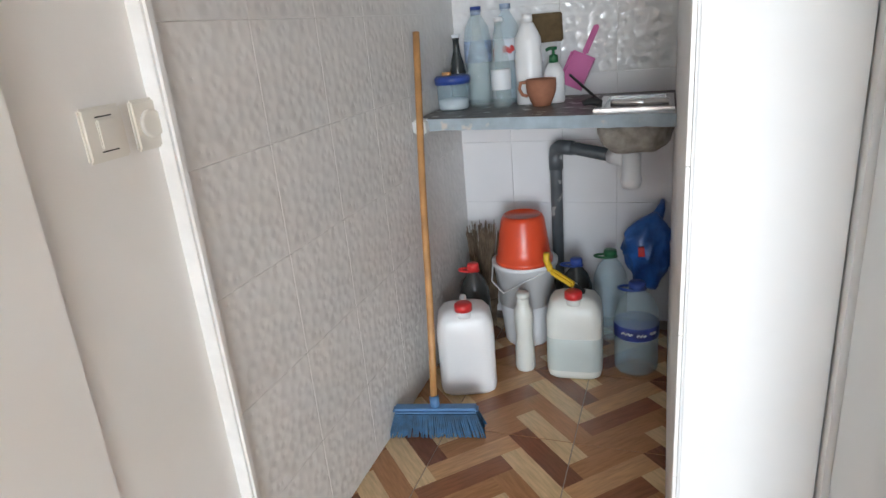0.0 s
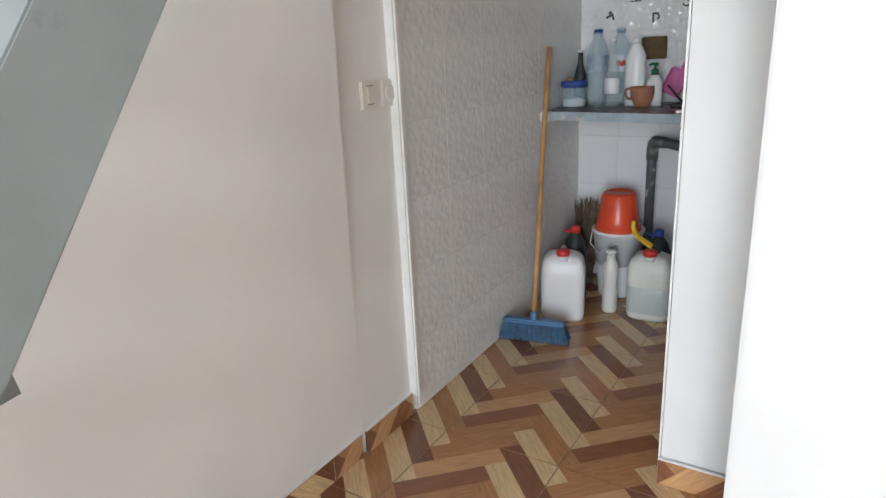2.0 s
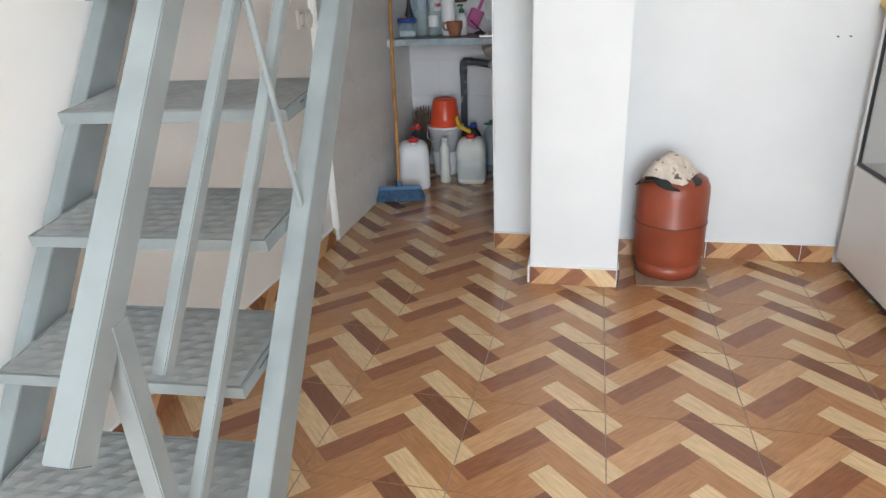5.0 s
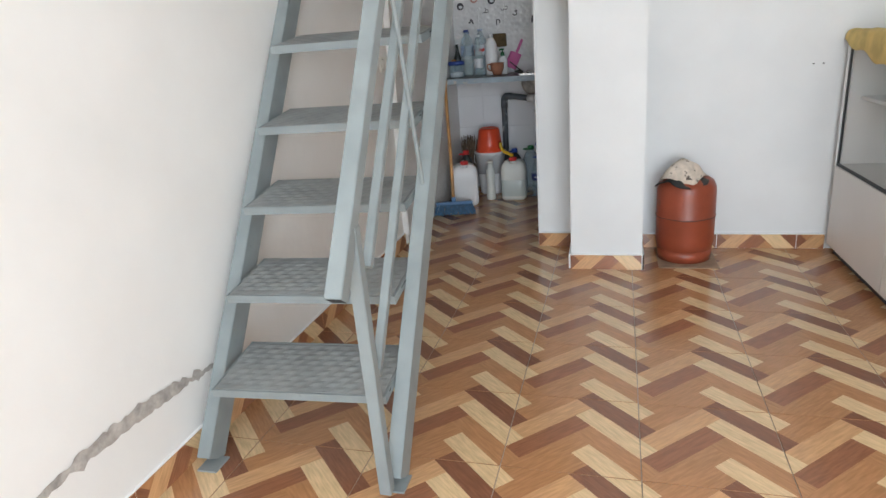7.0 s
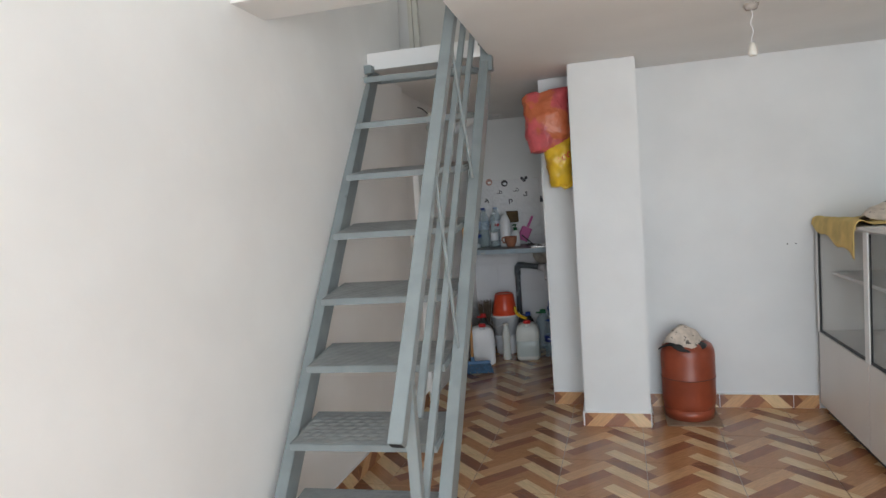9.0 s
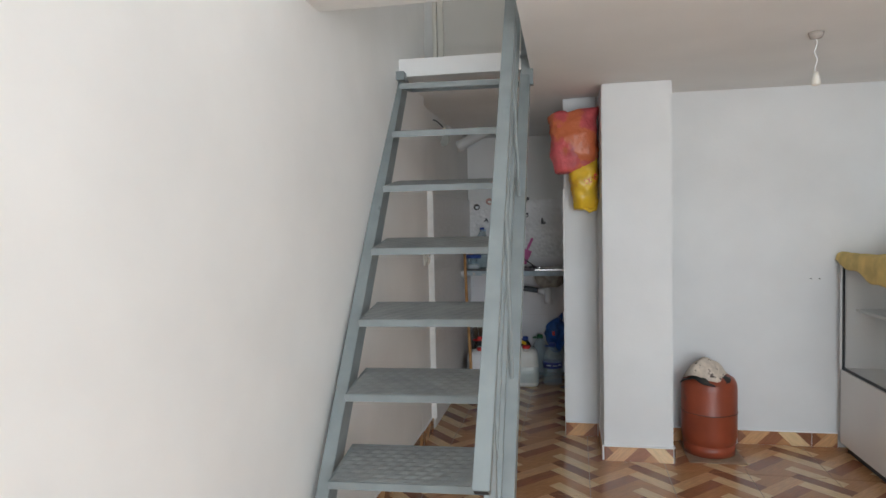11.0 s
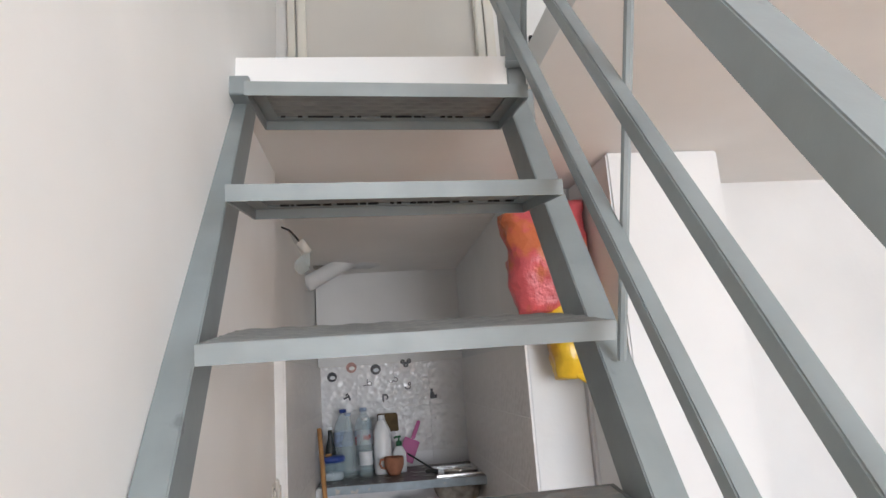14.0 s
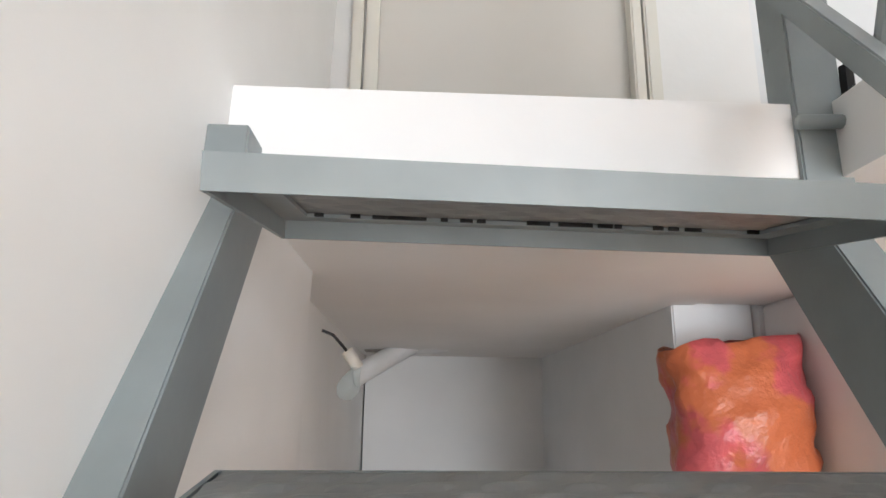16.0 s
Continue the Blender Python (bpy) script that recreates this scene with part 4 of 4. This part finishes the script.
def clip(poly, axis, limit, keep_less):
    out = []
    for a, b in zip(poly, poly[1:] + poly[:1]):
        ia, ib = ((p[axis] <= limit) == keep_less for p in (a, b))
        if ia:
            out.append(a)
        if ia != ib:
            f = (limit - a[axis]) / (b[axis] - a[axis])
            out.append((a[0] + f * (b[0] - a[0]), a[1] + f * (b[1] - a[1])))
    return out


def planks(u0, u1, v0, v1):
    """Plank outlines of the printed herringbone, cut to a rectangle of tile coordinates."""
    found = []
    for cu in range(math.floor(u0 / TILE) - 2, math.floor(u1 / TILE) + 2):
        for k in range(math.floor(v0 / 0.1) - 4, math.floor(v1 / 0.1) + 5):
            u, v = cu * TILE, 0.095 + 0.1 * k
            for poly, slot in (([(u + 0.2, v), (u + 0.25, v + 0.05), (u + 0.45, v - 0.15), (u + 0.4, v - 0.2)], (0, 2, 0, 1)[k % 4]),
                               ([(u, v), (u + 0.05, v - 0.05), (u + 0.25, v + 0.15), (u + 0.2, v + 0.2)], (4, 3, 5, 5)[k % 4])):
                for axis, lim, less in ((0, u1, True), (0, u0, False), (1, v1, True), (1, v0, False)):
                    poly = clip(poly, axis, lim, less) if poly else poly
                if len(poly) > 2:
                    found.append((poly, slot))
    return found


def tile_mesh(name, u0, u1, v0, v1, thick=0.0022):
    me = bpy.data.meshes.new(name)
    verts, faces, slots = [], [], []
    for poly, slot in planks(u0, u1, v0, v1):
        area = sum(a[0] * b[1] - b[0] * a[1] for a, b in zip(poly, poly[1:] + poly[:1]))
        if abs(area) < 1e-6:
            continue
        poly = poly if area > 0 else poly[::-1]
        faces.append(tuple(range(len(verts), len(verts) + len(poly))))
        verts += [(p[0] - u0, p[1] - v0, 0.0) for p in poly]
        slots.append(slot)
    n = len(verts)
    w, h = u1 - u0, v1 - v0
    verts += [(0, 0, 0), (w, 0, 0), (w, h, 0), (0, h, 0), (0, 0, -thick), (w, 0, -thick), (w, h, -thick), (0, h, -thick)]
    for i in range(4):
        faces.append((n + i, n + 4 + i, n + 4 + (i + 1) % 4, n + (i + 1) % 4))
        slots.append(2)
    me.from_pydata(verts, [], faces)
    for m in SLOTS:
        me.materials.append(m)
    me.polygons.foreach_set("material_index", slots)
    return me


def piece(name, me, parent, m):
    ob = new(name, me)
    ob.parent = parent
    ob.matrix_world = m
    return ob


g = 0.0016
# the tiles are laid a little askew to the walls
LAID = Matrix.Translation((0.60, -0.394, 0)) @ Matrix.Rotation(radians(-1.15), 4, "Z") @ Matrix.Translation((-0.60, 0.40, 0))
floor_tile = tile_mesh("tile", g, TILE - g, g, TILE - g)
for i in range(-3, 5):
    for j in range(-12, 7):
        if i > 0 and j > 3:
            continue
        piece("tile", floor_tile, floor, LAID @ Matrix.Translation((X0 + TILE * i + g, Y0 + TILE * j + g, 0)))

SKIRT = 0.078
skirt_tile = tile_mesh("skirting_tile", g, TILE - g, 0.20, 0.20 + SKIRT, 0.010)


def skirting(name, p, q, label):
    """Row of cut floor tiles along the foot of a wall, seen from the left of p to q."""
    p, q = Vector((*p, 0)), Vector((*q, 0))
    d = (q - p).normalized()
    base = tagged(part(name, bmesh.new(), CAULK), label, "skirting", "", "structure")
    n = d.cross(Vector((0, 0, 1)))
    m = Matrix((d, Vector((0, 0, 1)), n)).transposed().to_4x4()
    length = (q - p).length
    s = 0.0
    while s < length - 0.01:
        run = min(TILE, length - s)
        me = skirt_tile if run > TILE - 0.001 else tile_mesh("skirting_tile", g, run - g, 0.20, 0.20 + SKIRT, 0.010)
        piece("tile", me, base, Matrix.Translation(p + d * s + n * 0.012 + Vector((0, 0, 0.001))) @ m)
        s += TILE
    bm = box(0, length, 0, SKIRT + 0.005, 0, 0.0095)
    bmesh.ops.transform(bm, matrix=Matrix.Translation(p) @ m, verts=bm.verts)
    bm.to_mesh(base.data)
    bm.free()


WORD = "skirting of cut wood-print floor tiles along the wall"
skirting("baseboard_pillar", (0.729, 0.942), (1.094, 0.942), WORD)
skirting("baseboard_pillar_side", (1.094, 0.943), (1.094, 1.302), WORD)
skirting("baseboard_pillar_left", (0.729, 1.33), (0.729, 0.943), WORD)
skirting("baseboard_back", (1.108, 1.314), (2.044, 1.314), WORD)
skirting("baseboard_alcove", (0.525, 1.334), (0.717, 1.330), WORD)
skirting("baseboard_strip", (-0.318, EDGE_Y + 0.002), (-0.318, 1.315), WORD)
skirting("baseboard_left", (wall_x(FRONT), FRONT), (wall_x(EDGE_Y - 0.015), EDGE_Y - 0.015), WORD)


def tile_wall(parent, me, cols, rows, at):
    for c in range(cols):
        for r in range(rows):
            piece("tile", me, parent, at(c, r))


def wall_tile(mat, w, h):
    me = bpy.data.meshes.new("wall_tile")
    bm = box(0.0003, w - 0.0003, 0.0003, h - 0.0003, -0.006, 0.0, 0.0007, seg=1)
    bm.to_mesh(me)
    bm.free()
    me.materials.append(mat)
    return me


W = 0.2515
WY = 0.266
stone = wall_tile(STONE_TILE, WY, W)
dimple, flat = wall_tile(DIMPLE_TILE, 0.207, W), wall_tile(FLAT_TILE, 0.207, W)
obs = bpy.data.objects
tile_wall(obs["wall_alcove_left"], stone, 6, 6, lambda c, r: Matrix.Translation((-0.302, 1.342 + WY * c, 0.003 + W * r)) @ Matrix(((0, 0, 1, 0), (1, 0, 0, 0), (0, 1, 0, 0), (0, 0, 0, 1))))
tile_wall(obs["wall_alcove_right"], stone, 6, 6, lambda c, r: Matrix.Translation((0.521, BACK - WY * c, 0.003 + W * r)) @ Matrix(((0, 0, -1, 0), (-1, 0, 0, 0), (0, 1, 0, 0), (0, 0, 0, 1))))
tile_wall(obs["wall_alcove_backing"], flat, 4, 4, lambda c, r: Matrix.Translation((-0.303 + 0.207 * c, BACK, 0.003 + W * r)) @ Matrix(((1, 0, 0, 0), (0, 0, -1, 0), (0, 1, 0, 0), (0, 0, 0, 1))))
tile_wall(obs["wall_alcove_backing"], dimple, 4, 2, lambda c, r: Matrix.Translation((-0.303 + 0.207 * c, BACK, 0.003 + W * (r + 4))) @ Matrix(((1, 0, 0, 0), (0, 0, -1, 0), (0, 1, 0, 0), (0, 0, 0, 1))))


# ---- printed stickers on the tiles ----
def sticker(name, x, z, strokes, r, mat, label):
    """Flat printed motif: a few strokes on the tile face."""
    bm = bmesh.new()
    for pts in strokes:
        tube([(x + px, 0, z + pz) for px, pz in pts], r, 6, bm)
    bmesh.ops.scale(bm, vec=(1, 0.12, 1), verts=bm.verts)
    bmesh.ops.translate(bm, vec=(0, BACK - 0.0008, 0), verts=bm.verts)
    tagged(part(name, bm, mat), label, "sticker", "stickers on the tiles")


def disc(x, z, r, mat, label):
    s = empty("sticker", pose(x, BACK, z, 90, 0, 0), label, "sticker", "stickers on the tiles")
    part("print", lathe([(0.0, 0.0), (r, 0.0), (r, 0.0012), (0.0, 0.0012)], 24), mat, s)
    part("print_mark", lathe([(0.0, 0.0013), (r * 0.55, 0.0013), (r * 0.5, 0.002), (r * 0.3, 0.002), (0.0, 0.0017)], 14, 0.7), LABEL if mat is INK else CAULK, s, "pale inner mark").location = (r * 0.1, -r * 0.15, 0)


def at(px, py):
    return -0.238 + (px - 736) / 259, 1.455 - (py - 344) / 259


disc(*at(736, 344), 0.028, INK, "round dark printed sticker on the tile")
disc(*at(765, 332), 0.030, INK_ROSE, "round rose printed sticker on the tile")
disc(*at(801, 337), 0.030, INK, "round dark printed sticker on the tile")
arc = lambda cx, cz, r, a0, a1, n=8: [(cx + r * math.cos(a0 + (a1 - a0) * i / n), cz + r * math.sin(a0 + (a1 - a0) * i / n)) for i in range(n + 1)]
x, z = at(847, 332)
sticker("sticker", x, z, [arc(0, -0.004, 0.010, 0, 6.3), arc(-0.018, 0.014, 0.008, 0, 6.3), arc(0.019, 0.016, 0.008, 0, 6.3)], 0.007, INK, "dark printed round-eared motif on the tile")
x, z = at(788, 357)
sticker("sticker", x, z, [[(0, 0.026), (0, -0.008)], arc(0.012, 0.0, 0.011, 2.6, -2.6), [(-0.026, -0.010), (0.026, -0.010)]], 0.0026, INK, "thin dark letter printed on the tile")
x, z = at(827, 355)
sticker("sticker", x, z, [arc(-0.014, 0.0, 0.012, 3.1, 6.3), arc(0.012, 0.004, 0.012, 3.4, 8.5), [(0.004, 0.022), (0.006, 0.024)]], 0.0026, INK, "thin dark letter printed on the tile")
x, z = at(848, 365)
sticker("sticker", x, z, [arc(0.0, 0.0, 0.016, 3.3, 6.2), arc(0.01, 0.012, 0.007, 0, 6.2)], 0.004, INK, "small dark printed motif on the tile")
x, z = at(757, 375)
sticker("sticker", x, z, [[(-0.02, -0.008), (0.014, 0.008)], [(0.008, 0.012), (0.018, -0.018)], [(-0.008, 0.01), (0.006, 0.02)]], 0.0055, INK, "small dark printed motif on the tile")
x, z = at(813, 380)
sticker("sticker", x, z, [[(-0.012, 0.022), (-0.010, -0.022)], [(-0.014, 0.018), (0.014, 0.018)], arc(0.006, 0.004, 0.010, 1.5, -1.5)], 0.0045, INK, "small dark printed motif on the tile")
x, z = at(884, 379)
sticker("sticker", x, z, [[(-0.002, 0.030), (-0.002, 0.012)], [(-0.004, 0.012), (-0.006, -0.026)], [(0.004, 0.010), (0.006, -0.026)], [(0.020, -0.004), (0.020, -0.024)]], 0.007, INK, "dark printed bottle motif on the tile")

# the alcove stands a little askew to the room
SKEW = Matrix.Translation((0.11, 1.345, 0)) @ Matrix.Rotation(radians(-0.6), 4, "Z") @ Matrix.Translation((-0.11, -1.345, 0))
bpy.context.view_layer.update()
for ob in list(scene.objects):
    if ob.parent is None and ob.name.split(".")[0] in (
            "wall_alcove_upper", "wall_alcove_left", "wall_alcove_back", "wall_alcove_backing", "wall_alcove_right", "sink_counter", "sink_drain",
            "jerrycan", "white_bucket", "red_bucket", "slim_bottle", "water_bottle", "blue_bag", "twig_broom", "broom", "spray_nozzle", "plastic_jar",
            "bottle", "bleach_bottle", "soap_bottle", "clay_cup", "dustpan", "scouring_pad", "dish_brush", "wall_bulb", "white_pipe", "sticker"):
        ob.matrix_world = SKEW @ ob.matrix_world
